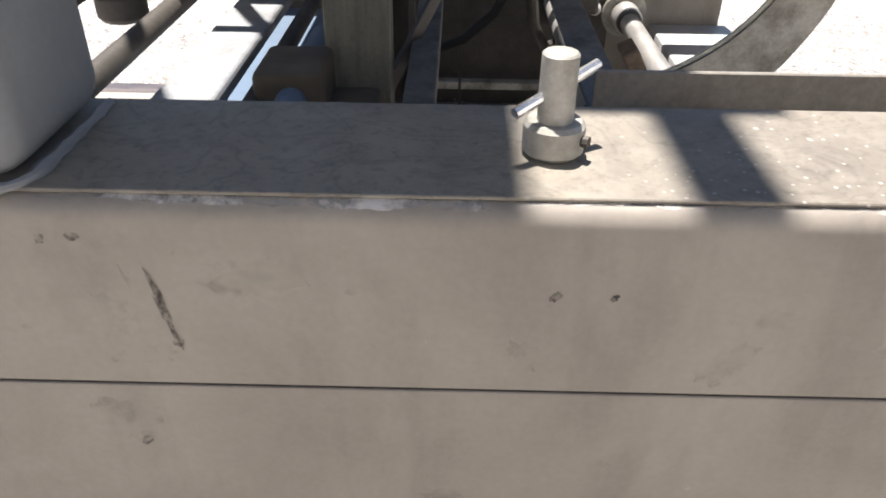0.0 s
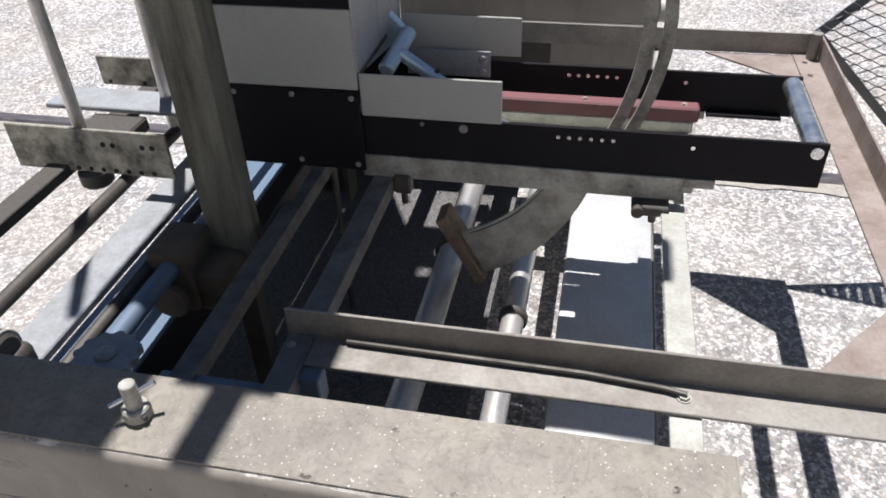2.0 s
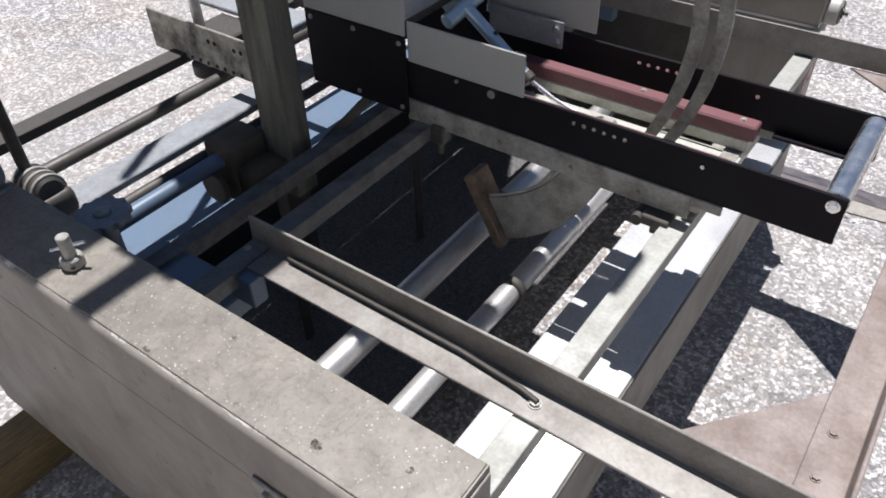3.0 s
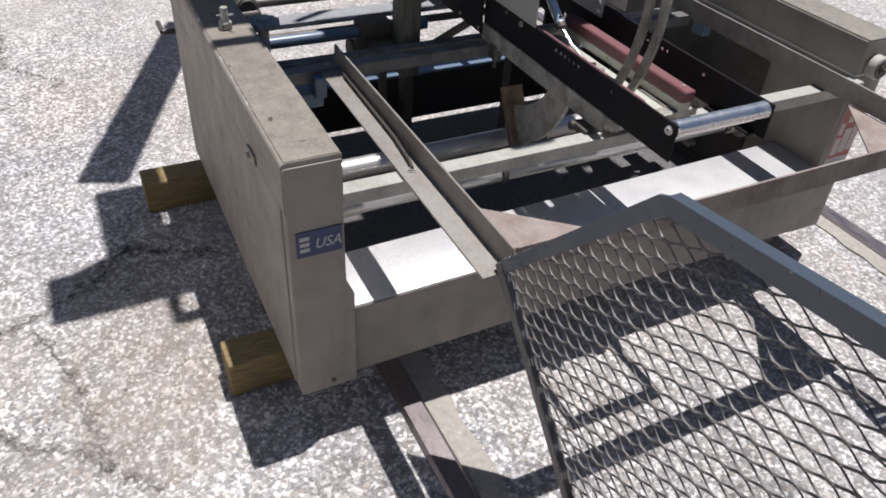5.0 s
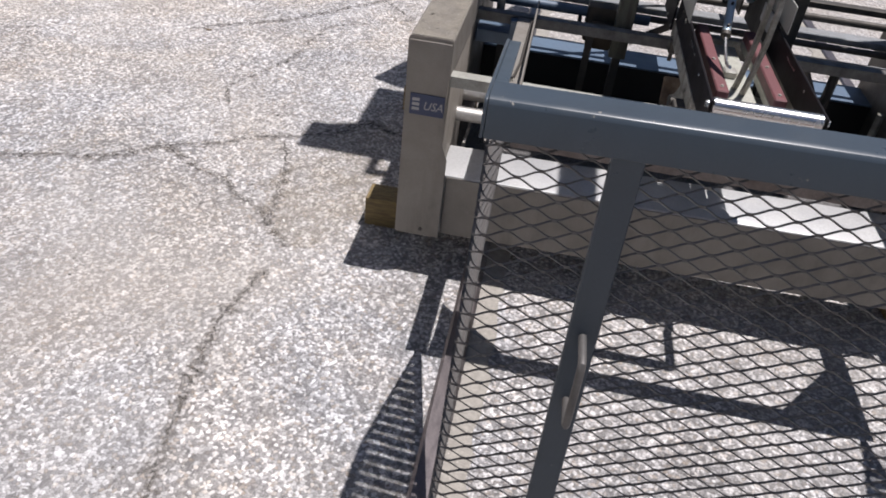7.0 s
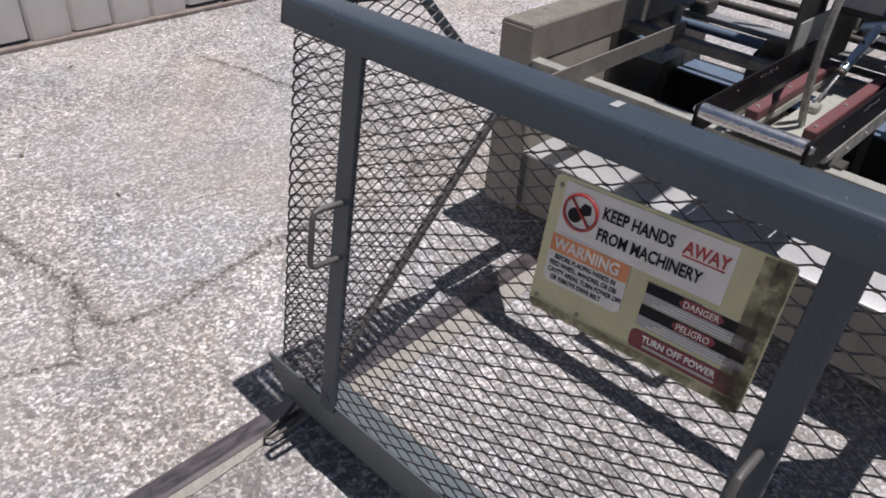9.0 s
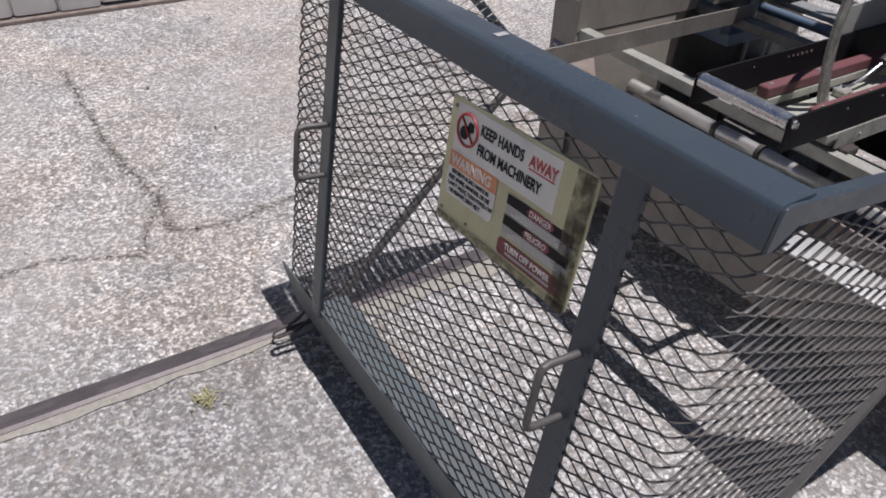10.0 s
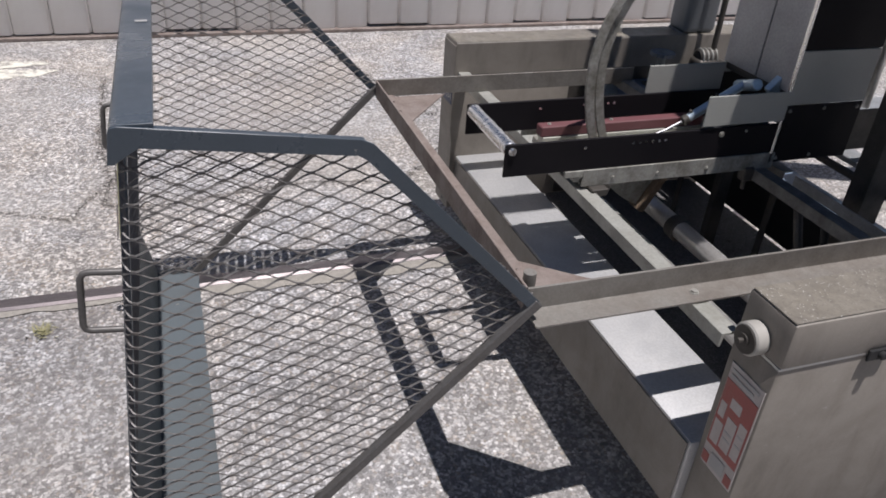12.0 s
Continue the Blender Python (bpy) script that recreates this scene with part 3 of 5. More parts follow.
near = thing("side_housing", (-0.56, 0.055, LOW), "long beige painted sheet steel side housing on timber blocks, scuffed", "machine housing", "side housings")
part("body", box((-1.12, 0.004, LOW), (0.0, 0.110, 0.5835), 0.004, 2), BEIGE, near)
LIP = [(0.011 - 0.011 * math.sin(a), TOP - 0.011 + 0.011 * math.cos(a)) for a in (math.pi / 2 * k / 6 for k in range(7))]
part("cover", prism([(0.112, 0.586), (0.112, TOP - 0.002), (0.110, TOP)] + LIP + [(0.0, 0.586)], "x", -1.12, 0.0), BEIGE, near, "bleached beige top cover with pale specks")
# Thin dark sheet over part of the housing's inner face.
part("inner_lining", box((-1.10, 0.1085, 0.12), (-0.42, 0.1115, 0.60), 0.001), OLD_STEEL, near, "dark sheet on the inner face")
part("top_skin", box((-1.118, 0.0075, TOP + 0.0002), (-0.002, 0.110, TOP + 0.0022), 0.0006), BEIGE_TOP, near)
rnd = random.Random(17)
bm = bmesh.new()
rows = []
x = -1.119
lo = 0.5
while x < -0.002:
    lo = min(0.75, max(0.25, lo + rnd.uniform(-0.09, 0.09)))
    rows.append([bm.verts.new((x, 0.011 - 0.0113 * math.sin(a), TOP - 0.011 + 0.0113 * math.cos(a))) for a in (0.12, 0.12 + lo * 0.45, 0.12 + lo * 0.9)])
    x += 0.0025
for a, b in zip(rows, rows[1:]):
    for k in (0, 1):
        bm.faces.new((a[k], a[k + 1], b[k + 1], b[k]))
part("worn_edge", bm, WORN, near, "white worn paint along the rounded edge")


def blot(x, z, wide, high, lean, material, seed, face=-0.0006):
    """A ragged mark on the upright front face."""
    r = random.Random(seed)
    bm = bmesh.new()
    n = 22
    ring = []
    for k in range(n):
        a = 2 * math.pi * k / n
        f = r.uniform(0.6, 1.1)
        u, v = math.cos(a) * wide / 2 * f, math.sin(a) * high / 2 * f
        ring.append(bm.verts.new((x + u + v * lean, face, z + v)))
    bm.faces.new(ring)
    part("scuff", bm, material, near, "dark scuff in the paint" if material is SCUFF else "soft brown smudge", smooth=0)


for x, y, w in ((-0.157, 0.029, 0.009), (-0.408, 0.012, 0.006), (-0.262, 0.018, 0.004), (-0.335, 0.082, 0.005), (-0.06, 0.06, 0.006)):
    r = random.Random(int(-x * 1000))
    bm = bmesh.new()
    bm.faces.new([bm.verts.new((x + w * math.cos(a) * r.uniform(0.6, 1.2), y + w * 0.7 * math.sin(a) * r.uniform(0.6, 1.2), TOP + 0.0027)) for a in (2 * math.pi * k / 14 for k in range(14))])
    part("paint_chip", bm, SCUFF, near, "dark chip in the paint", smooth=0)
blot(-0.789, 0.634, 0.0055, 0.050, -0.18, SCUFF, 1)
blot(-0.802, 0.648, 0.003, 0.022, -0.3, SMUDGE, 2)
blot(-0.785, 0.613, 0.007, 0.006, 0.2, SCUFF, 3)
blot(-0.822, 0.673, 0.009, 0.005, 0.2, SCUFF, 4)
blot(-0.837, 0.671, 0.005, 0.006, 0.2, SCUFF, 5)
blot(-0.606, 0.645, 0.006, 0.007, 0.5, SCUFF, 6)
blot(-0.579, 0.645, 0.005, 0.005, 0.5, SCUFF, 7)
rnd = random.Random(31)
for i in range(26):
    x, z = rnd.uniform(-1.05, -0.04), rnd.choice((rnd.uniform(0.60, 0.672), rnd.uniform(0.40, 0.57), rnd.uniform(0.668, 0.676)))
    blot(x, z, rnd.uniform(0.003, 0.008), rnd.uniform(0.003, 0.010), rnd.uniform(-0.6, 0.6), SCUFF if i % 3 == 0 else SMUDGE, 40 + i)
for i in range(44):
    x, z = rnd.uniform(-1.05, -0.1), rnd.choice((rnd.uniform(0.60, 0.665), rnd.uniform(0.35, 0.57)))
    blot(x, z, rnd.uniform(0.015, 0.05), rnd.uniform(0.012, 0.035), rnd.uniform(-0.5, 0.5), SMUDGE if i % 2 else SPLASH, 80 + i)
part("door_skin", box((-1.10, 0.0, 0.115), (-0.032, 0.006, 0.5838), 0.0006), BEIGE, near, "scuffed beige door skin")
part("end_skin", prism([(0.002, 0.105), (0.128, 0.105), (0.128, 0.36), (0.110, 0.40), (0.110, 0.680), (0.006, 0.680), (0.002, 0.676)], "x", -0.001, 0.003, 0.001), BEIGE, near)
part("joint", box((-1.119, 0.0012, 0.5832), (-0.001, 0.109, 0.5865), 0), DARK_GAP, near, "dark shadow joint")
part("latch", latch_plate(-0.215, 0.0, 0.589, -1), GALV, near, "small steel latch")
part("crank", joined(cyl((-1.11, 0.0, 0.50), (-1.11, -0.035, 0.50), 0.008, 10), cyl((-1.11, -0.035, 0.50), (-1.19, -0.035, 0.50), 0.007, 10)), OLD_STEEL, near, "dark steel crank stub")
part("end_screw", cyl((0.003, 0.075, 0.125), (0.005, 0.075, 0.125), 0.006, 10), OLD_STEEL, near)
badge = part("name_plate", box((0.003, 0.016, 0.482), (0.0055, 0.106, 0.541), 0.001), STICKER_BLUE, near, "small navy blue maker plate")
lettering("USA", 0.034, (0.0060, 0.050, 0.499), (0, 1, 0), (0, 0.25, 1), STICKER_GREY, badge, widen=0.85)
for z in (0.495, 0.508, 0.521):
    part("printed_bar", box((0.0055, 0.022, z), (0.0062, 0.041, z + 0.008), 0), STICKER_GREY, badge)

far = thing("side_housing", (-0.56, 1.56, LOW), "long beige painted side housing with red warning label and bumper", "machine housing", "side housings")
part("body", box((-1.12, 1.506, LOW), (-0.04, 1.616, 0.595), 0.004, 2), BEIGE, far)
part("cover", box((-1.12, 1.506, 0.599), (-0.04, 1.620, TOP), 0.006, 2), BEIGE, far, "beige top cover with pale specks")
part("top_skin", box((-1.118, 1.51, TOP + 0.0005), (-0.042, 1.616, TOP + 0.003), 0.001), BEIGE_TOP, far)
part("joint", box((-1.119, 1.507, 0.5945), (-0.041, 1.617, 0.5995), 0), WHITE_PLASTIC, far, "worn pale joint line")
# Dark sheet on the inner face, below the cover.
part("inner_lining", box((-1.10, 1.500, 0.12), (-0.30, 1.506, 0.56), 0.001), OLD_STEEL, far, "dark sheet on the inner face")
part("latch", latch_plate(-0.25, 1.62, 0.597, 1), RUBBER, far, "black latch")
bump = part("bumper", cyl((-0.04, 1.556, 0.622), (-0.012, 1.556, 0.622), 0.030, 28, 0.003), BUMPER, far, "grey-white round bumper")
part("bumper_screw", joined(cyl((-0.0115, 1.556, 0.622), (-0.0095, 1.556, 0.622), 0.0255, 24), cyl((-0.0095, 1.556, 0.622), (-0.006, 1.556, 0.622), 0.012, 20), cyl((-0.008, 1.556, 0.622), (0.004, 1.556, 0.622), 0.005, 8)), OLD_STEEL, bump)
RED_FADED = painted("faded_label_red", (0.36, 0.10, 0.085), (0.30, 0.17, 0.14), dirty=0.7, rough=0.5, scale=30)
LABEL_WHITE = painted("dirty_label_white", (0.52, 0.48, 0.45), (0.33, 0.26, 0.23), dirty=0.7, rough=0.5, scale=24)
LY, LZ = 0.011, -0.012
lab = part("warning_label", box((-0.0395, 1.512 + LY, 0.31 + LZ), (-0.037, 1.600 + LY, 0.555 + LZ), 0.0006), LABEL_WHITE, far, "red and white warning label, scuffed")
for y0, z0, y1, z1, m in ((1.514, 0.362, 1.598, 0.520, RED_FADED), (1.518, 0.372, 1.540, 0.425, LABEL_WHITE), (1.544, 0.376, 1.570, 0.450, LABEL_WHITE),
                          (1.574, 0.380, 1.594, 0.462, LABEL_WHITE), (1.518, 0.435, 1.534, 0.470, LABEL_WHITE), (1.540, 0.470, 1.568, 0.492, LABEL_WHITE),
                          (1.514, 0.316, 1.532, 0.340, RED_FADED), (1.580, 0.316, 1.598, 0.340, RED_FADED), (1.537, 0.320, 1.575, 0.352, STICKER_GREY),
                          (1.520, 0.540, 1.592, 0.546, STICKER_GREY), (1.520, 0.528, 1.580, 0.534, STICKER_GREY), (1.545, 0.400, 1.568, 0.404, STICKER_GREY),
                          (1.545, 0.415, 1.566, 0.419, STICKER_GREY), (1.576, 0.410, 1.592, 0.414, STICKER_GREY), (1.576, 0.432, 1.591, 0.436, STICKER_GREY)):
    up_by = {RED_FADED.name: 0.0, LABEL_WHITE.name: 0.0004}.get(m.name, 0.0008)
    part("printed_block", box((-0.0365 + up_by, y0 + LY, z0 + LZ), (-0.0360 + up_by, y1 + LY, z1 + LZ), 0), m, lab)

# T-handle clamp on the near housing
KX, KY = -0.607, 0.052
clamp = thing("clamp_knob", (KX, KY, TOP), "small galvanised steel clamp with a loose cross pin", "clamp")
ZB = TOP + 0.003
part("collar", cyl((KX, KY, ZB), (KX, KY, ZB + 0.0165), 0.0148, 24, 0.002), GALV, clamp)
part("spindle", cyl((KX, KY, ZB + 0.013), (KX, KY, ZB + 0.049), 0.0086, 20, 0.001), GALV, clamp)
part("cross_pin", cyl((KX - 0.020, KY - 0.012, ZB + 0.024), (KX + 0.020, KY + 0.016, ZB + 0.038), 0.0028, 10), CHROME, clamp, "bright steel cross pin")
part("set_screw", cyl((KX + 0.010, KY - 0.006, ZB + 0.009), (KX + 0.0155, KY - 0.009, ZB + 0.009), 0.003, 8), OLD_STEEL, clamp)

# ---- timber blocks ----
for x0, x1, y0, y1 in ((-0.235, -0.145, -0.124, 0.108), (-1.06, -0.965, -0.182, 0.108), (-0.235, -0.145, 1.47, 1.72), (-1.06, -0.965, 1.47, 1.74)):
    blk = thing("timber_block", ((x0 + x1) / 2, (y0 + y1) / 2, 0), "weathered yellowish timber block under the machine", "timber", "timber blocks")
    part("block", box((x0, y0, 0.0), (x1, y1, LOW), 0.005, 2), WOOD, blk)

# ---- machine frame: columns, cross members, shafts ----
frame_ob = thing("machine_frame", (-0.5, 0.8, LOW), "grimy steel machine frame with cross bars, shafts and two tall columns", "machine frame")
for y in (0.055, 1.563):
    col = part("column", box((-0.970, y - 0.052, TOP + 0.003), (-0.840, y + 0.052, 2.40), 0.018, 4), COLUMN_PAINT, frame_ob, "grey painted square column")
    bead = [(-0.970 + 0.112 * k / 14, y - 0.0525) for k in range(15)] + [(-0.858 + 0.0185 * math.sin(a), y - 0.034 - 0.0185 * math.cos(a)) for a in (math.pi / 2 * k / 5 for k in range(1, 6))] + [(-0.8395, y - 0.034 + 0.08 * k / 10) for k in range(1, 11)]
    wr = random.Random(int(y * 100))
    part("weld_bead", sweep([(bx, by, TOP + 0.0035) for bx, by in bead], [wr.uniform(0.0022, 0.0042) for b in bead], 8), COLUMN_PAINT, col, "lumpy weld bead")
part("top_beam", box((-0.99, 0.0, 2.40), (-0.80, 1.62, 2.50), 0.006, 2), COLUMN_PAINT, frame_ob, "grey overhead cross beam")
# Unseen strip added to close a lit sliver beside the column.
part("beam_flange", box((-1.035, 0.30, 2.42), (-0.989, 0.50, 2.45), 0.002), COLUMN_PAINT, frame_ob)
part("top_rail", joined(box((-0.722, 0.27, 2.40), (-0.681, 1.35, 2.44), 0.003), box((-0.81, 0.27, 2.41), (-0.70, 0.30, 2.44), 0.002), box((-0.81, 1.32, 2.41), (-0.70, 1.35, 2.44), 0.002)), GALV, frame_ob)
# Unseen overhead plate, added to shade the interior; gaps let sun spots through.
bm = bmesh.new()
OPEN = [(-0.714, 0.891), (-0.717, 0.808), (-0.63, 0.905), (-0.717, 0.556), (-0.56, 1.03), (-0.54, 1.13)]
gaps = {(round((x - 0.194) / 0.03), round((y + 0.378) / 0.03)) for x, y in OPEN}
corner = {}
for i in range(-35, -15):
    for j in range(12, 54):
        x, y = i * 0.03, j * 0.03
        keep = (-1.04 <= x <= -0.515 and 0.73 <= y <= 1.26) or (-1.04 <= x <= -0.63 and 1.26 <= y <= 1.75) or (-0.74 <= x <= -0.62 and 0.37 <= y <= 0.73) or (-1.04 <= x <= -0.88 and 0.64 <= y <= 0.73)
        if keep and (i, j) not in gaps:
            quad = []
            for c in ((i, j), (i + 1, j), (i + 1, j + 1), (i, j + 1)):
                if c not in corner:
                    corner[c] = bm.verts.new((c[0] * 0.03 - 0.015, c[1] * 0.03 - 0.015, 2.10))
                quad.append(corner[c])
            bm.faces.new(quad)
bmesh.ops.solidify(bm, geom=bm.faces[:], thickness=0.02)
part("overhead_deck", bm, COLUMN_PAINT, frame_ob, "unseen overhead plate with gaps, added to shade the machine", smooth=0)
# Hangers for the added shade plate.
for y in (0.80, 1.50):
    part("deck_hanger", box((-0.98, y, 2.10), (-0.95, y + 0.03, 2.41), 0.002), COLUMN_PAINT, frame_ob)
# Unseen arm and plate, shaped to cast the long shadow on the yard.
part("boom", strip_bar((-2.70, 0.690, 2.46), (-1.436, 0.186, 2.46), 0.157, 0.05, (0, 0, 1)), COLUMN_PAINT, frame_ob, "unseen overhead arm, shaped to cast the long shadow")
part("boom_plate", box((-1.38, 0.155, 2.44), (-0.98, 0.33, 2.47), 0.003), COLUMN_PAINT, frame_ob)

eb = part("end_beam", box((-0.202, 0.110, 0.120), (-0.022, 1.506, 0.312), 0.006, 2), BEAM_PAINT, frame_ob, "pale beige wide end beam")
part("skirt", box((-0.0215, 0.130, 0.119), (-0.017, 1.500, 0.308), 0.002), BEIGE, eb)
part("support_angle", angle_bar("y", 0.110, 1.506, (-0.010, 0.5955), -0.038, -0.030), PALE_ANGLE, frame_ob, "pale painted cross angle")
part("bed_bar", angle_bar("y", 0.11, 1.362, (-0.506, 0.606), -0.036, -0.030), DARK_ANGLE, frame_ob, "dull grey cross bar under the bed")
s1 = part("drive_shaft", cyl((-0.428, 0.11, 0.370), (-0.428, 1.506, 0.370), 0.026, 28), SHAFT, frame_ob, "worn bright drive shaft")
s2 = part("drive_shaft", cyl((-0.280, 0.11, 0.366), (-0.280, 1.506, 0.366), 0.021, 28), SHAFT, frame_ob, "worn bright drive shaft")
for y in (0.46, 0.62, 1.36):
    part("collar", cyl((-0.280, y, 0.366), (-0.280, y + 0.018, 0.366), 0.027, 24, 0.003), OLD_STEEL, s2)
part("flange", cyl((-0.280, 1.425, 0.366), (-0.280, 1.435, 0.366), 0.050, 28, 0.002), GALV, s2, "round steel flange")
for k in range(6):
    a = math.pi * k / 3
    part("flange_bolt", bolt((-0.280 + 0.038 * math.cos(a), 1.425, 0.366 + 0.038 * math.sin(a)), (0, -1, 0), 0.005, 0.004), GALV, s2)
part("hub", cyl((-0.280, 1.375, 0.366), (-0.280, 1.425, 0.366), 0.031, 24, 0.004), SHAFT, s2)
part("collar", cyl((-0.430, 0.80, 0.366), (-0.430, 0.84, 0.366), 0.034, 24, 0.003), OLD_STEEL, s1)
part("grease_cap", cyl((-0.352, 1.390, 0.385), (-0.352, 1.420, 0.385), 0.014, 16, 0.006), WHITE_PLASTIC, frame_ob, "yellowed plastic cap")

part("cross_bar", box((-1.138, 0.11, 0.600), (-1.095, 1.506, 0.622), 0.002), OLD_STEEL, frame_ob)
part("round_bar", cyl((-0.985, 0.11, 0.600), (-0.985, 1.506, 0.600), 0.0125, 20), OLD_STEEL, frame_ob, "greasy dark round bar")
part("cross_channel", joined(box((-0.945, 0.11, 0.560), (-0.880, 1.506, 0.575), 0.002), box((-0.945, 0.11, 0.535), (-0.940, 1.506, 0.560), 0.001)), GREY_ANGLE, frame_ob)
part("round_bar", cyl((-0.864, 0.11, 0.545), (-0.864, 1.506, 0.545), 0.011, 16), OLD_STEEL, frame_ob)
rear = part("rear_beam", joined(box((-0.928, 0.112, 0.190), (-0.922, 1.504, 0.341), 0.001), box((-1.082, 0.112, 0.190), (-1.076, 1.504, 0.341), 0.001)), SHADED_BLACK, frame_ob, "rear beam webs, interior shade put in as black")
part("beam_top", box((-1.086, 0.112, 0.341), (-0.919, 1.504, 0.347), 0.0015), SKYLIT_BLUE, rear, "rear beam top, blue skylight put into its colour")
part("blue_tube", cyl((-0.822, 0.12, 0.55), (-0.822, 0.66, 0.55), 0.016, 24), SKYLIT_BLUE, frame_ob, "cross tube, blue skylight put into its colour")
la = part("long_angle", angle_bar("y", 0.155, 0.885, (-0.675, 0.549), -0.034, -0.030, 0.004), DARK_ANGLE, frame_ob, "grey-brown flat cross angle")
for y in (0.185, 0.470, 0.868):
    part("angle_leg", box((-0.688, y - 0.012, 0.126), (-0.684, y + 0.012, 0.543), 0.001), OLD_STEEL, la)
fa = part("long_angle", angle_bar("y", 0.96, 1.506, (-0.640, 0.550), -0.045, 0.028, 0.004), GREY_ANGLE, frame_ob, "grey cross angle with upturned lip")
part("angle_leg", box((-0.648, 1.22, 0.20), (-0.642, 1.25, 0.55), 0.001), OLD_STEEL, fa)
part("hanger_bar", strip_bar((-0.74, 0.60, 0.50), (-0.675, 0.72, 0.60), 0.022, 0.006, (0.8, -0.5, 0)), OLD_STEEL, frame_ob)
part("far_tie", box((-0.86, 1.44, 0.178), (-0.45, 1.47, 0.196), 0.002), GALV, frame_ob, "thin far tie bar")
part("tie_pin", cyl((-0.725, 1.455, 0.17), (-0.725, 1.455, 0.40), 0.012, 14, 0.002), GALV, frame_ob)
part("air_hose", sweep([(-0.70, 1.18, 0.36), (-0.64, 1.19, 0.38), (-0.58, 1.20, 0.43), (-0.545, 1.20, 0.50), (-0.53, 1.19, 0.58)], 0.009, 10), RUBBER, frame_ob, "black air hose")
part("air_hose", sweep([(-0.53, 1.10, 0.58), (-0.515, 1.16, 0.48), (-0.50, 1.22, 0.40), (-0.47, 1.27, 0.34), (-0.44, 1.33, 0.33)], 0.011, 10), OLD_STEEL, frame_ob, "grey flexible hose")
part("inner_sill", box((-0.730, 0.112, 0.50), (-0.525, 0.250, 0.541), 0.003), SKYLIT_BLUE, frame_ob, "sill block, blue skylight put into its colour")
pan = part("floor_pan", box((-1.005, 0.125, 0.120), (-0.365, 1.49, 0.126), 0.001), GRIT, frame_ob, "floor pan full of dark grit")
rnd = random.Random(77)
bm = bmesh.new()
for i in range(600):
    x, y = rnd.uniform(-0.86, -0.375), rnd.uniform(0.5, 1.47)
    r = rnd.uniform(0.002, 0.0055)
    h = 0.126 + (0.03 * math.exp(-((x + 0.70) ** 2 + (y - 1.42) ** 2) / 0.006) if y > 1.3 else 0)
    top = bm.verts.new((x, y, h + r * 1.2))
    ring = [bm.verts.new((x + r * math.cos(a + x * 90) * rnd.uniform(0.7, 1.2), y + r * math.sin(a + x * 90), h - 0.002)) for a in (0, 1.57, 3.14, 4.71)]
    for k in range(4):
        bm.faces.new((ring[k], ring[(k + 1) % 4], top))
tagged(part("grit", bm, GRIT, pan, "loose black grit", smooth=0), "loose black grit", kind="stuff")
dc = part("dirty_column", prism([(-0.80, 0.545), (-0.728, 0.545), (-0.728, 0.600), (-0.738, 0.600), (-0.738, 0.560), (-0.752, 0.560), (-0.756, 0.549), (-0.764, 0.549), (-0.768, 0.560), (-0.790, 0.560), (-0.790, 0.600), (-0.80, 0.600)], "z", 0.44, 2.40, 0.0015), GRIME, frame_ob, "grime streaked channel column")
part("column_foot", box((-0.788, 0.562, 0.126), (-0.740, 0.588, 0.442), 0.002), OLD_STEEL, dc)
part("far_column", prism([(-0.80, 1.105), (-0.728, 1.105), (-0.728, 1.05), (-0.738, 1.05), (-0.738, 1.09), (-0.790, 1.09), (-0.790, 1.05), (-0.80, 1.05)], "z", 0.30, 2.40, 0.0015), OLD_STEEL, frame_ob, "dark channel column")
part("gear_box", joined(box((-0.862, 0.45, 0.46), (-0.790, 0.545, 0.580), 0.008, 2), box((-0.80, 0.46, 0.455), (-0.735, 0.545, 0.535), 0.012, 2)), OIL_BROWN, frame_ob, "brown oily gear box")
part("gear_box_cap", cyl((-0.825, 0.425, 0.50), (-0.825, 0.437, 0.50), 0.035, 22, 0.003), OIL_BROWN, frame_ob)

# lifting gear by the near column
lift = part("lift_gear", joined(box((-0.955, 0.13, 0.575), (-0.865, 0.20, 0.625), 0.014, 3), cyl((-0.945, 0.165, 0.628), (-0.875, 0.165, 0.628), 0.028, 24, 0.006)), OLD_STEEL, frame_ob, "grimy cast lifting gear")
part("lift_screw", cyl((-0.935, 0.165, 0.64), (-0.935, 0.165, 2.40), 0.010, 14), OLD_STEEL, lift)
for k in range(4):
    part("rib", cyl((-0.940 + 0.018 * k, 0.165, 0.628), (-0.934 + 0.018 * k, 0.165, 0.628), 0.031, 24, 0.001), GALV, lift, "worn bright rib")
teeth = []
for i in range(48):
    a, r = 2 * math.pi * i / 48, (0.043 if i % 4 in (0, 1) else 0.037)
    teeth.append((-0.730 + r * math.cos(a), 0.165 + r * math.sin(a)))
sp = part("sprocket", prism(teeth, "z", 0.640, 0.652, 0.0008), GREY_ANGLE, frame_ob, "toothed steel sprocket")
part("hub", cyl((-0.730, 0.165, 0.541), (-0.730, 0.165, 0.656), 0.014, 20, 0.002), GALV, sp)

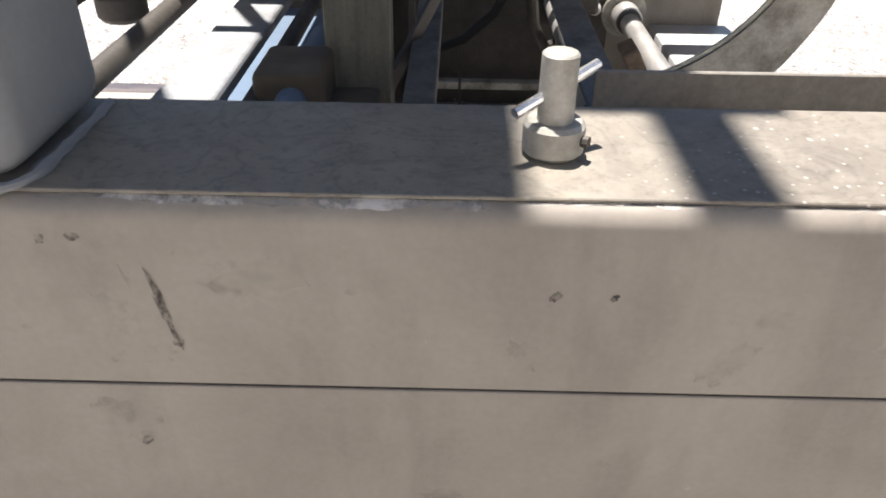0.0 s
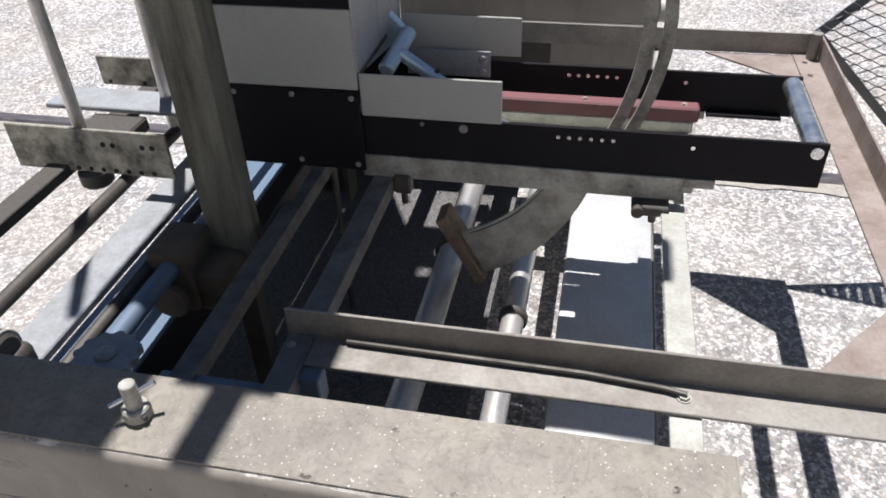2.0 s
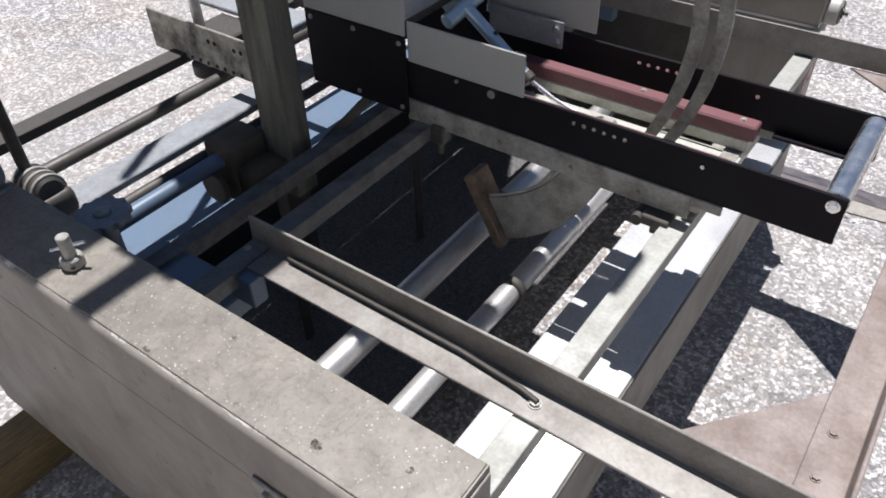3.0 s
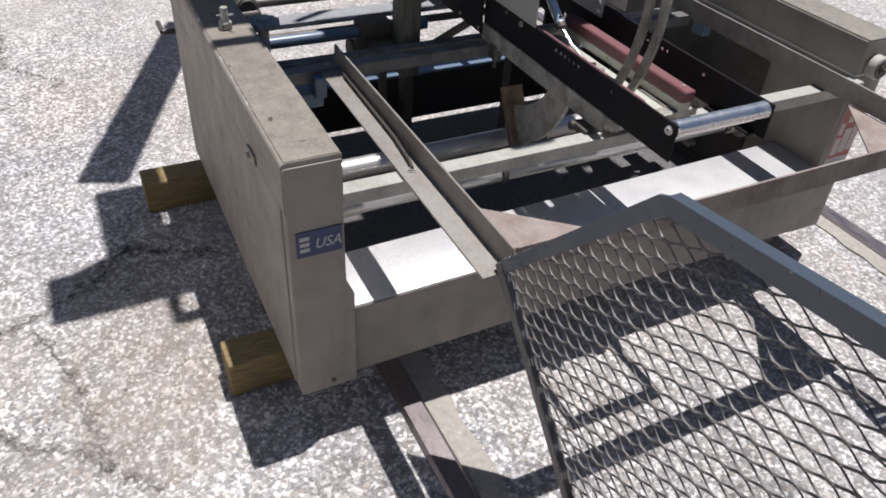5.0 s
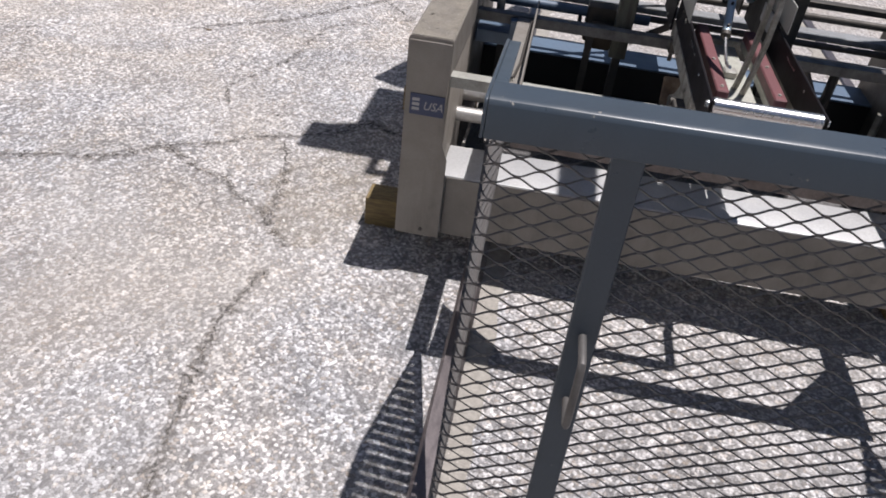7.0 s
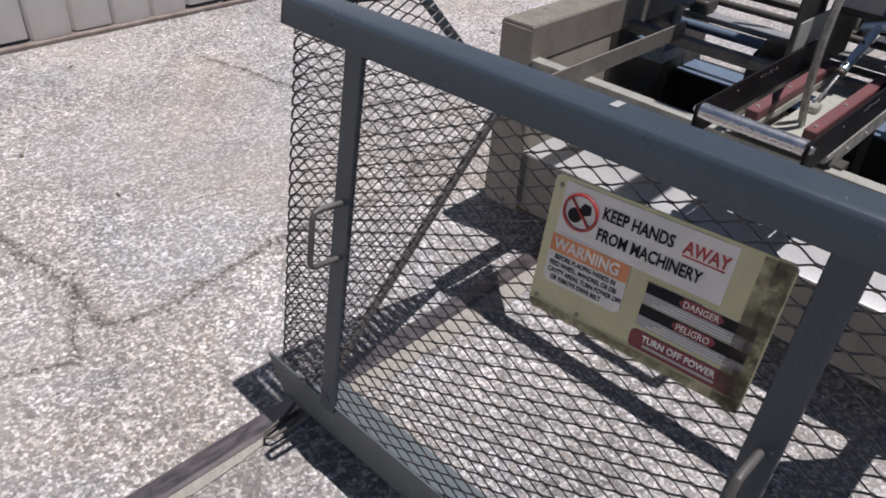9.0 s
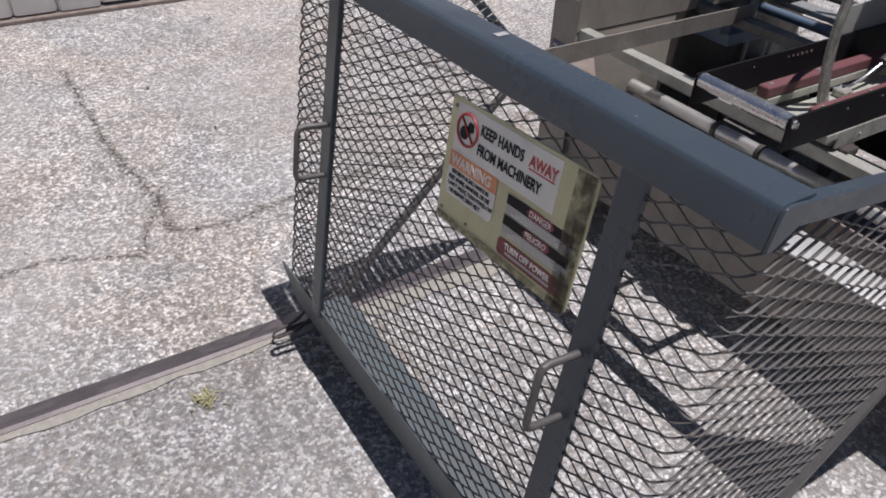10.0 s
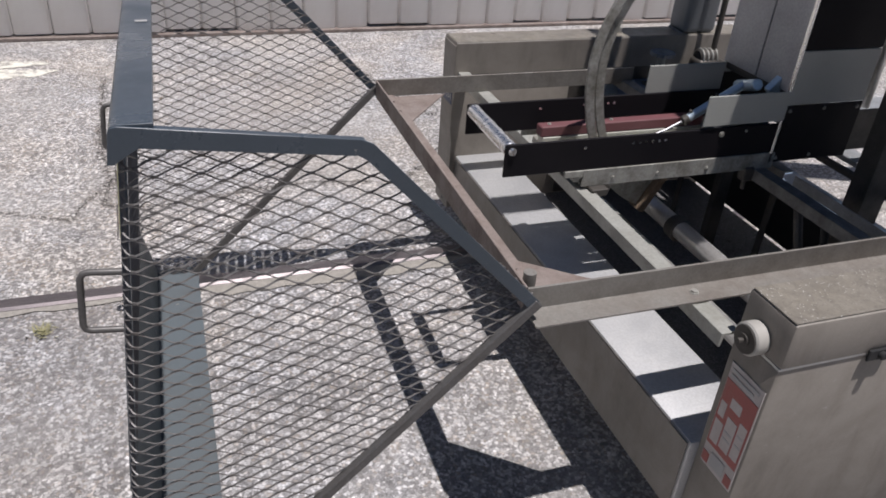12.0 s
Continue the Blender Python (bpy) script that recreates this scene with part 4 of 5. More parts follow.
# perforated infeed plates, rods and flat bar
for y, x0, x1, z0, z1 in ((0.622, -1.20, -0.885, 0.610, 0.698), (0.922, -1.205, -1.080, 0.636, 0.700)):
    p = part("guide_plate", box((x0, y, z0), (x1, y + 0.006, z1), 0.0015), GUIDE_STEEL, frame_ob, "blotchy galvanised guide plate with holes")
    n = 8 if y < 0.8 else 2
    for i in range(n):
        hx = x0 + 0.10 + i * 0.025 if n == 8 else x0 + 0.02 + i * 0.08
        part("hole", cyl((hx, y - 0.001, z0 + 0.008), (hx, y + 0.0005, z0 + 0.008), 0.0045, 12), DARK_GAP, p)
    if n == 8:
        for i in (0, 1, 4, 5):
            part("hole", cyl((x0 + 0.19 + i * 0.019, y - 0.001, z0 + 0.060), (x0 + 0.19 + i * 0.019, y + 0.0005, z0 + 0.060), 0.005, 12), DARK_GAP, p)
part("foot_boss", cyl((-1.06, 0.64, 0.575), (-1.06, 0.64, 0.61), 0.030, 20, 0.006), OLD_STEEL, frame_ob)
part("flat_bar", box((-1.20, 0.735, 0.672), (-0.88, 0.815, 0.682), 0.002), GREY_ANGLE, frame_ob)
part("tall_plate", box((-1.075, 0.925, 0.622), (-0.80, 0.931, 0.735), 0.002), OLD_STEEL, frame_ob)
part("rod_block", box((-1.10, 0.655, 0.64), (-0.99, 0.74, 0.668), 0.004), OLD_STEEL, frame_ob)
for x, y in ((-1.072, 0.655), (-0.980, 0.80)):
    part("guide_rod", cyl((x, y, 0.62), (x, y, 2.40), 0.0115, 16), SHAFT, frame_ob)

# ---- conveyor bed ----
bed = thing("conveyor_bed", (-0.2, 0.82, 0.585), "black side plates of a conveyor bed with bright end roller", "conveyor")
for y, s in ((0.700, -1), (0.944, 1)):
    plate = part("side_plate", box((-0.56, y, 0.646), (0.184, y + 0.006, 0.724), 0.0015), BLACK, bed, "black side plate with bolt holes")
    face = y if s < 0 else y + 0.006
    for i in range(6):
        x = -0.224 + i * 0.0175
        part("hole", cyl((x, y - 0.0008, 0.705), (x, y + 0.0068, 0.705), 0.0034, 12), CHROME, plate)
    part("hole", cyl((-0.013, y - 0.0008, 0.702), (-0.013, y + 0.0068, 0.702), 0.0036, 12), CHROME, plate)
    for x, z, r in ((-0.380, 0.708, 0.0058), (-0.45, 0.712, 0.0028)):
        part("bolt", bolt((x, face, z), (0, s, 0), r, 0.004), GALV, plate)
    part("axle_bolt", bolt((0.168, face, 0.708), (0, s, 0), 0.0075, 0.007), CHROME, plate, "bright axle bolt")
    part("channel_rail", joined(box((-0.56, y + 0.003 * s, 0.604), (-0.018, y + 0.006 + 0.003 * s, 0.6465), 0.0012), box((-0.018, y + 0.003 * s, 0.630), (0.030, y + 0.006 + 0.003 * s, 0.6465), 0.0012)), GALV, bed, "grimy galvanised channel rail")
    up = 0.0 if s < 0 else 0.010
    part("cream_strip", box((-0.552, y - 0.004 if s < 0 else y + 0.006, 0.722 + up), (-0.316, y if s < 0 else y + 0.010, 0.797 + up), 0.0015), CREAM, bed, "cream grey cover strip")
    part("rub_foot", joined(box((-0.080, y - 0.03, 0.586), (-0.036, y + 0.03, 0.604), 0.002), cyl((-0.086, y - 0.035, 0.594), (-0.086, y + 0.01, 0.594), 0.010, 12), box((-0.066, y - 0.022, 0.568), (-0.054, y + 0.012, 0.587), 0.002)), OLD_STEEL, bed)
part("end_roller", cyl((0.168, 0.708, 0.708), (0.168, 0.942, 0.708), 0.0175, 28, 0.002), CHROME, bed, "bright steel end roller")
for y0 in (0.745, 0.880):
    rb = part("red_bar", box((-0.46, y0, 0.654), (0.012, y0 + 0.030, 0.682), 0.003), RED, bed, "faded red painted bar")
    for x in (-0.19, -0.015):
        part("screw", bolt((x, y0 + 0.015, 0.682), (0, 0, 1), 0.004, 0.003), GALV, rb)
    part("wear_strip", box((-0.46, y0 + 0.001, 0.632), (0.005, y0 + 0.031, 0.654), 0.002), CLEAN_GALV, rb)
part("cross_tie", box((-0.50, 0.708, 0.618), (-0.47, 0.942, 0.645), 0.002), GALV, bed)
part("cross_tie", box((-0.03, 0.708, 0.612), (0.0, 0.942, 0.631), 0.002), GALV, bed)
part("centre_plate", box((-0.46, 0.79, 0.622), (0.004, 0.868, 0.630), 0.001), CLEAN_GALV, bed)
# Plate added under the bed to cast its shade on the end beam.
part("belly_plate", prism([(-0.20, 0.712), (-0.02, 0.712), (-0.02, 0.938), (-0.13, 0.938), (-0.20, 0.86)], "z", 0.604, 0.608, 0.0005), GALV, bed)
part("side_deck", box((-0.34, 0.707, 0.616), (-0.06, 0.744, 0.622), 0.001), GALV, bed)
part("side_deck", box((-0.34, 0.912, 0.616), (-0.06, 0.943, 0.622), 0.001), GALV, bed)
part("under_plate", box((0.03, 0.925, 0.646), (0.16, 0.943, 0.652), 0.001), BLACK, bed)

def bow(a, b, c, n=14):
    return [tuple((1 - f) ** 2 * a[k] + 2 * f * (1 - f) * b[k] + f * f * c[k] for k in (0, 1)) for f in (i / n for i in range(n + 1))]


arc = bow((-0.352, 0.398), (-0.222, 0.452), (-0.165, 0.606)) + bow((-0.238, 0.606), (-0.285, 0.520), (-0.395, 0.478))
part("curved_arm", prism(arc, "y", 0.712, 0.724, 0.001), GALV, bed, "curved grimy steel arm")
part("arm_edge", sweep([(x, 0.718, z + 0.001) for x, z in bow((-0.242, 0.604), (-0.289, 0.520), (-0.395, 0.480))], 0.0035, 6), CLEAN_GALV, bed)
part("arm_pad", strip_bar((-0.425, 0.72, 0.525), (-0.350, 0.72, 0.388), 0.055, 0.022, (0.877, 0, 0.48)), RUST_PAD, bed, "rusty brown pad on the arm")
def strap_x(z):
    return -0.090 - (1.15 if z < 0.845 else 1.75) * (z - 0.845) ** 2


for shift, yy in ((-0.006, 0.824), (0.027, 0.838)):
    sb = bmesh.new()
    rows = []
    for k in range(19):
        z = 0.62 + 0.034 * k
        rows.append([sb.verts.new((strap_x(z) + shift + sx * 0.0105, yy + sy * 0.0045, z)) for sx, sy in ((-1, -1), (1, -1), (1, 1), (-1, 1))])
    for a, b in zip(rows, rows[1:]):
        for k in range(4):
            sb.faces.new((a[k], a[(k + 1) % 4], b[(k + 1) % 4], b[k]))
    sb.faces.new(rows[0])
    sb.faces.new(rows[-1])
    part("bent_strap", sb, GALV, bed, "tall bent steel strap")

part("tube_clamp", joined(box((-0.505, 0.690, 0.575), (-0.475, 0.715, 0.612), 0.003), cyl((-0.490, 0.702, 0.55), (-0.490, 0.702, 0.578), 0.006, 10)), OLD_STEEL, bed, "dark tube clamp")
part("tube_clamp", joined(box((-0.505, 0.935, 0.575), (-0.475, 0.960, 0.612), 0.003), cyl((-0.490, 0.948, 0.55), (-0.490, 0.948, 0.578), 0.006, 10)), OLD_STEEL, bed, "dark tube clamp")
for x in (-0.50, -0.36, -0.22, -0.10):
    part("rail_bolt", bolt((x, 0.697, 0.622), (0, -1, 0), 0.0042, 0.004), GALV, bed)
    part("rail_bolt", bolt((x, 0.953, 0.622), (0, 1, 0), 0.0042, 0.004), GALV, bed)

# pneumatic cylinder between the side plates
air = thing("air_cylinder", (-0.42, 0.82, 0.69), "pale blue air cylinder with bright piston rod", "air cylinder")
part("barrel", cyl((-0.533, 0.785, 0.764), (-0.510, 0.880, 0.800), 0.0145, 24, 0.003), BLUE_ALU, air)
rod = part("rod_barrel", cyl((-0.516, 0.826, 0.782), (-0.375, 0.812, 0.690), 0.0115, 20, 0.002), BLUE_ALU, air)
part("end_cap", cyl((-0.382, 0.8127, 0.6945), (-0.368, 0.8113, 0.6855), 0.0135, 20, 0.002), OLD_STEEL, rod)
for f in (0.45, 0.90):
    part("port", cyl((-0.516 + 0.141 * f, 0.826 - 0.014 * f, 0.790 - 0.092 * f), (-0.508 + 0.141 * f, 0.826 - 0.014 * f, 0.799 - 0.092 * f), 0.004, 12, 0.001), OLD_STEEL, rod)
part("piston_rod", sweep([(-0.372, 0.812, 0.688), (-0.320, 0.812, 0.664), (-0.270, 0.813, 0.650), (-0.245, 0.814, 0.648), (-0.225, 0.815, 0.655)], 0.0045, 10), CHROME, air, "bright bent rod end")
part("clevis", box((-0.240, 0.800, 0.630), (-0.205, 0.835, 0.651), 0.004), GALV, air)
part("mount", strip_bar((-0.618, 0.90, 0.735), (-0.535, 0.90, 0.812), 0.045, 0.02, (0, 1, 0)), BLUE_ALU, air, "pale blue mounting block")
part("bracket", box((-0.53, 0.925, 0.699), (-0.370, 0.929, 0.750), 0.001), SILVER, air)
part("bracket_bolt", bolt((-0.384, 0.925, 0.735), (0, -1, 0), 0.0065, 0.005), CHROME, air)
part("bracket_bolt", bolt((-0.384, 0.925, 0.710), (0, -1, 0), 0.0065, 0.005), CHROME, air)

# ---- sealing head ----
head = thing("sealing_head", (-0.67, 0.82, 0.60), "upright machine head clad in black and cream panels", "machine head")
for y, s in ((0.690, -1), (0.950, 1)):
    y0, y1 = (y, y + 0.005) if s < 0 else (y - 0.005, y)
    lo = part("lower_panel", box((-0.790, y0, 0.618), (-0.553, y1, 0.768), 0.0012), BLACK, head, "black lower panel")
    for x, z in ((-0.566, 0.755), (-0.566, 0.630), (-0.67, 0.757), (-0.67, 0.632), (-0.775, 0.755)):
        part("panel_bolt", bolt((x, y, z), (0, s, 0), 0.0038, 0.003), GALV, lo)
    part("middle_panel", box((-0.790, y0, 0.770), (-0.553, y1, 0.903), 0.0012), CREAM, head, "cream grey panel")
    part("upper_panel", box((-0.790, y0, 0.905), (-0.553, y1, 1.20), 0.0012), BLACK, head, "black upper panel")
part("front_panel", joined(box((-0.553, 0.69, 0.80), (-0.549, 0.818, 1.90), 0.001), box((-0.553, 0.822, 0.80), (-0.549, 0.95, 1.90), 0.001)), SILVER, head, "dull silver front panels")
part("core", box((-0.786, 0.695, 0.78), (-0.556, 0.945, 1.90), 0.002), OLD_STEEL, head)
part("trim_bar", box((-0.551, 0.945, 0.62), (-0.543, 0.953, 1.90), 0.001), CHROME, head, "bright edge trim")
part("hanger", box((-0.74, 0.74, 1.90), (-0.60, 0.90, 2.41), 0.004), COLUMN_PAINT, head)
# Shelf out of view, added for its shade on the shafts and end beam.
part("top_shelf", box((-0.64, 0.795, 2.10), (-0.19, 0.895, 2.16), 0.004), COLUMN_PAINT, head, "unseen overhead shelf, added to shade shafts and end beam")

# ---- guard: U frame of angle steel ----
RZ, RT = 0.597, 0.648
uframe = thing("guard_rails", (0.0, 0.83, RZ), "U-shaped weathered angle steel guard frame with corner gussets", "guard frame")
part("near_rail", angle_bar("x", -0.545, 0.307, (0.292, RZ), -0.055, RT - RZ), ANGLE_STEEL, uframe)
part("far_rail", angle_bar("x", -0.60, 0.307, (1.362, RZ), 0.055, RT - RZ), ANGLE_STEEL, uframe)
part("end_rail", angle_bar("y", 0.294, 1.360, (0.309, RZ), -0.055, RT - RZ), RUSTY, uframe, "rust tinged end rail")
part("gusset", prism([(0.10, 0.298), (0.254, 0.298), (0.254, 0.485)], "z", RZ - 0.003, RZ + 0.001, 0.0005), RUSTY, uframe, "brown triangular corner gusset")
part("gusset", prism([(0.064, 1.357), (0.254, 1.357), (0.254, 1.205)], "z", RZ - 0.003, RZ + 0.001, 0.0005), RUSTY, uframe, "brown triangular corner gusset")
for y in (0.35, 0.42, 1.24, 1.31):
    part("gusset_bolt", bolt((0.272, y, RZ + 0.005), (0, 0, 1), 0.005, 0.004), RUSTY, uframe)
for x, y in ((-0.031, 0.262), (-0.532, 0.264), (-0.03, 1.39)):
    part("rail_screw", bolt((x, y, RZ + 0.005), (0, 0, 1), 0.007, 0.005), GALV, uframe)
# Thin dark rod standing in for the shadow line along the rail flange.
part("slide_rod", sweep([(-0.46, 0.280, RZ + 0.012), (-0.15, 0.276, RZ + 0.012), (-0.055, 0.268, RZ + 0.012), (-0.028, 0.262, RZ + 0.012)], 0.0036, 8), OLD_STEEL, uframe)
part("corner_pin", cyl((0.29, 1.335, RZ + 0.005), (0.29, 1.335, RT + 0.012), 0.012, 16), ANGLE_STEEL, uframe)
for y in (0.22, 1.43):
    part("arm_post", box((-0.53, y - 0.004 if y < 1 else 1.40, 0.545), (-0.48, 0.245 if y < 1 else y, RZ), 0.002), SKYLIT_BLUE, uframe)

# ---- guard cage ----
CY0, CY1 = 0.277, 1.392
TOPX, TOPZ, BOTX, BOTZ = 0.915, 0.997, 1.020, 0.085
def face_x(z):
    return TOPX + (TOPZ - z) / (TOPZ - BOTZ) * (BOTX - TOPX)
PLATE_Z = 0.222                       # top of the kick plate at the foot of the front
SIDE = [(0.302, 0.640), (0.858, 0.072), (0.972, 0.076), (1.004, 0.215), (TOPX, 0.985), (0.600, 0.950)]
cage = thing("guard_cage", (0.9, 0.82, 0), "blue-grey painted guard cage of expanded metal on angle frame", "guard cage")
part("top_bar", prism([(0.873, 0.992), (0.873, 0.998), (0.915, 0.998), (0.923, 0.996), (0.927, 0.990), (0.9335, 0.947), (0.9285, 0.947), (0.922, 0.986), (0.915, 0.992)], "y", CY0 - 0.0045, CY1 + 0.0045, 0.0008), GREY_PAINT, cage, "wide bent blue-grey top bar")
part("top_bar_tag", box((0.880, 0.90, 0.9985), (0.900, 0.912, 0.9995), 0), STICKER_GREY, cage)
out_n = Vector((TOPZ - BOTZ, 0, BOTX - TOPX)).normalized()
for y in (CY0, CY1):
    s = -1 if y < 0.8 else 1
    yy = y + s * 0.004
    bent = [(0.9270, 0.9905), (0.9245, 0.9955), (TOPX, 0.9975), (0.612, 0.957), (0.594, 0.949), (0.300, 0.634), (0.318, 0.622), (0.604, 0.927), (0.616, 0.934), (0.895, 0.968), (0.925, 0.947), (0.9335, 0.947)]
    part("side_top_bar", prism(bent, "y", min(y + s * 0.005, y + s * 0.0095), max(y + s * 0.005, y + s * 0.0095), 0.0006), GREY_PAINT, cage, "bent blue-grey side bar")
    part("side_flange", strip_bar((0.604, y - s * 0.004, 0.9505), (0.880, y - s * 0.004, 0.9875), 0.018, 0.003, (-0.137, 0, 0.99)), GREY_PAINT, cage)
    part("side_low_bar", strip_bar((0.300, yy, 0.632), (0.872, yy, 0.066), 0.020, 0.016, (0, 1, 0)), HANDLE_STEEL, cage)
FACE_H = math.hypot(TOPZ - BOTZ, BOTX - TOPX)
def on_face(u, v, lift=0.0):
    f = v / FACE_H
    return (BOTX + (TOPX - BOTX) * f + out_n.x * lift, u, BOTZ + (TOPZ - BOTZ) * f + out_n.z * lift)
BEND = 0.022                          # the sheet is bent round both front corners
ARC = BEND * math.pi / 2
ACROSS = 2 * ARC + CY1 - CY0 - 2 * BEND


def bent_sheet(u, z):
    """A place on the sheet: u runs from the near side round the front to the far side."""
    fx = face_x(z)
    if u < 0:
        return (fx - BEND + u, CY0, z)
    if u < ARC:
        a = u / BEND
        return (fx - BEND + BEND * math.sin(a), CY0 + BEND - BEND * math.cos(a), z)
    if u <= ACROSS - ARC:
        return (fx, CY0 + BEND + u - ARC, z)
    if u < ACROSS:
        a = (ACROSS - u) / BEND
        return (fx - BEND + BEND * math.sin(a), CY1 - BEND + BEND * math.cos(a), z)
    return (fx - BEND - (u - ACROSS), CY1, z)


def bent_normal(u):
    if u < 0 or u > ACROSS:
        return Vector((0, -1 if u < 0 else 1, 0))
    if ARC <= u <= ACROSS - ARC:
        return out_n
    a = u / BEND if u < ARC else (ACROSS - u) / BEND
    return Vector((math.sin(a), -math.cos(a) if u < ARC else math.cos(a), 0.1)).normalized()


near_edge = [(x - face_x(z) + BEND, z) for x, z in SIDE]
near_edge = [(min(u, 0.0), z) for u, z in near_edge]
far_edge = [(ACROSS - u, z) for u, z in near_edge[::-1]]
front_edge = [(0.0, PLATE_Z - 0.008), (ACROSS, PLATE_Z - 0.008), (ACROSS, 0.955), (0.0, 0.955)]
for name, edge, label in (("mesh_side", near_edge, "expanded metal side sheet"), ("mesh_front", front_edge, "expanded metal front sheet bent round the corners"), ("mesh_side", far_edge, "expanded metal side sheet")):
    part(name, expanded_sheet(edge, bent_sheet, bent_normal), MESH_STEEL, cage, label)
for y in (0.452, 1.220):
    post = part("post", strip_bar(on_face(y, FACE_H * (PLATE_Z - 0.02 - BOTZ) / (TOPZ - BOTZ), 0.004), on_face(y, FACE_H - 0.040, 0.001), 0.042, 0.012, tuple(out_n)), GREY_PAINT, cage, "blue-grey upright")
    a, b = (FACE_H * (0.680 - BOTZ) / (TOPZ - BOTZ)), (FACE_H * (0.567 - BOTZ) / (TOPZ - BOTZ))
    loop = [on_face(y, a, 0.006), on_face(y, a, 0.058), on_face(y, a - 0.003, 0.067), on_face(y, a - 0.012, 0.071), on_face(y, b + 0.012, 0.071), on_face(y, b + 0.003, 0.067), on_face(y, b, 0.058), on_face(y, b, 0.006)]
    part("handle", sweep(loop, 0.0058, 12), HANDLE_STEEL, post, "bent round-bar pull handle")
part("bottom_plate", prism([(0.856, 0.068), (0.978, 0.068), (1.0105, PLATE_Z), (1.0055, PLATE_Z + 0.001), (0.973, 0.074), (0.856, 0.074)], "y", CY0 - 0.035, CY1 + 0.016, 0.0008), SUNLIT_GREY, cage, "blue-grey bottom angle")
for y in (0.300, 1.20):
    part("floor_loop", sweep([(0.972, y - 0.016, 0.072), (1.01, y - 0.016, 0.048), (1.066, y - 0.012, 0.040), (1.075, y, 0.038), (1.066, y + 0.012, 0.040), (1.01, y + 0.016, 0.048), (0.972, y + 0.016, 0.072)], 0.004, 8), OLD_STEEL, cage)
    part("leg", cyl((0.93, y, 0.0), (0.93, y, 0.068), 0.012, 14), OLD_STEEL, cage)

# ---- warning sign on the cage ----
SY0, SY1 = 0.866, 1.180
SV1 = FACE_H * (0.912 - BOTZ) / (TOPZ - BOTZ)
SV0 = FACE_H * (0.708 - BOTZ) / (TOPZ - BOTZ)
up = (Vector(on_face(0, 1)) - Vector(on_face(0, 0))).normalized()
SW, SH = SY1 - SY0, SV1 - SV0
sign = thing("warning_sign", on_face(SY0, SV0, 0.008), "faded yellow metal safety sign with several stickers", "safety sign")


def sheet(u0, v0, u1, v1, lift, thick=0.0005, cut=0.0):
    """A thin flat piece on the sign; u and v run from 0 to 1."""
    bm = bmesh.new()
    c = [(u0 + cut, v0), (u1 - cut, v0), (u1, v0 + cut * 1.5), (u1, v1 - cut * 1.5), (u1 - cut, v1), (u0 + cut, v1), (u0, v1 - cut * 1.5), (u0, v0 + cut * 1.5)] if cut else [(u0, v0), (u1, v0), (u1, v1), (u0, v1)]
    a = [bm.verts.new(on_face(SY0 + u * SW, SV0 + v * SH, lift)) for u, v in c]
    b = [bm.verts.new(on_face(SY0 + u * SW, SV0 + v * SH, lift + thick)) for u, v in c]
    n = len(c)
    bm.faces.new(a[::-1])
    bm.faces.new(b)
    for i in range(n):
        bm.faces.new((a[i], a[(i + 1) % n], b[(i + 1) % n], b[i]))
    return bm


def words(body, u, v, high, material, parent, widen=1.0, bold=0.0, lift=0.0128):
    lettering(body, high * SH / 0.70, on_face(SY0 + u * SW, SV0 + v * SH, lift), (0, 1, 0), up, material, parent, "lettering", widen, bold)


part("plate", sheet(0, 0, 1, 1, 0.008, 0.003, 0.02), SIGN_YELLOW, sign, "faded yellow plate")
hd = part("main_sticker", sheet(0.055, 0.60, 0.80, 0.975, 0.0113), STICKER_WHITE, sign, "white notice sticker")
words("KEEP HANDS", 0.250, 0.822, 0.080, STICKER_BLACK, hd, 0.72, 0.0005)
words("AWAY", 0.605, 0.822, 0.080, STICKER_RED, hd, 0.80, 0.0005)
words("FROM MACHINERY", 0.245, 0.675, 0.080, STICKER_BLACK, hd, 0.715, 0.0005)
part("underline", sheet(0.605, 0.798, 0.775, 0.808, 0.0120, 0.0004), STICKER_RED, hd)
cy, cv, rr = SY0 + 0.150 * SW, SV0 + 0.80 * SH, 0.0245
ringp = [on_face(cy + rr * math.cos(a), cv + rr * math.sin(a), 0.0126) for a in (2 * math.pi * i / 32 for i in range(33))]
part("ban_ring", sweep(ringp, 0.0022, 6, False), STICKER_RED, hd, "red ban ring")
part("gear_disc", cyl(on_face(cy - 0.007, cv - 0.006, 0.0118), on_face(cy - 0.007, cv - 0.006, 0.0124), 0.0105, 20), STICKER_BLACK, hd)
part("pictogram", cyl(on_face(cy + 0.007, cv + 0.006, 0.0118), on_face(cy + 0.007, cv + 0.006, 0.0123), 0.0095, 5), STICKER_BLACK, hd)
part("ban_bar", sweep([on_face(cy - rr * 0.7, cv + rr * 0.7, 0.0130), on_face(cy + rr * 0.7, cv - rr * 0.7, 0.0130)], 0.0016, 6), STICKER_RED, hd)
wn = part("warning_sticker", sheet(0.045, 0.245, 0.430, 0.615, 0.0118, 0.0004, 0.02), STICKER_WHITE, sign, "white and orange warning sticker")
part("orange_band", sheet(0.048, 0.475, 0.428, 0.600, 0.0122, 0.0003), STICKER_ORANGE, wn)
words("WARNING", 0.066, 0.500, 0.080, STICKER_WHITE, wn, 0.88, 0.0005)
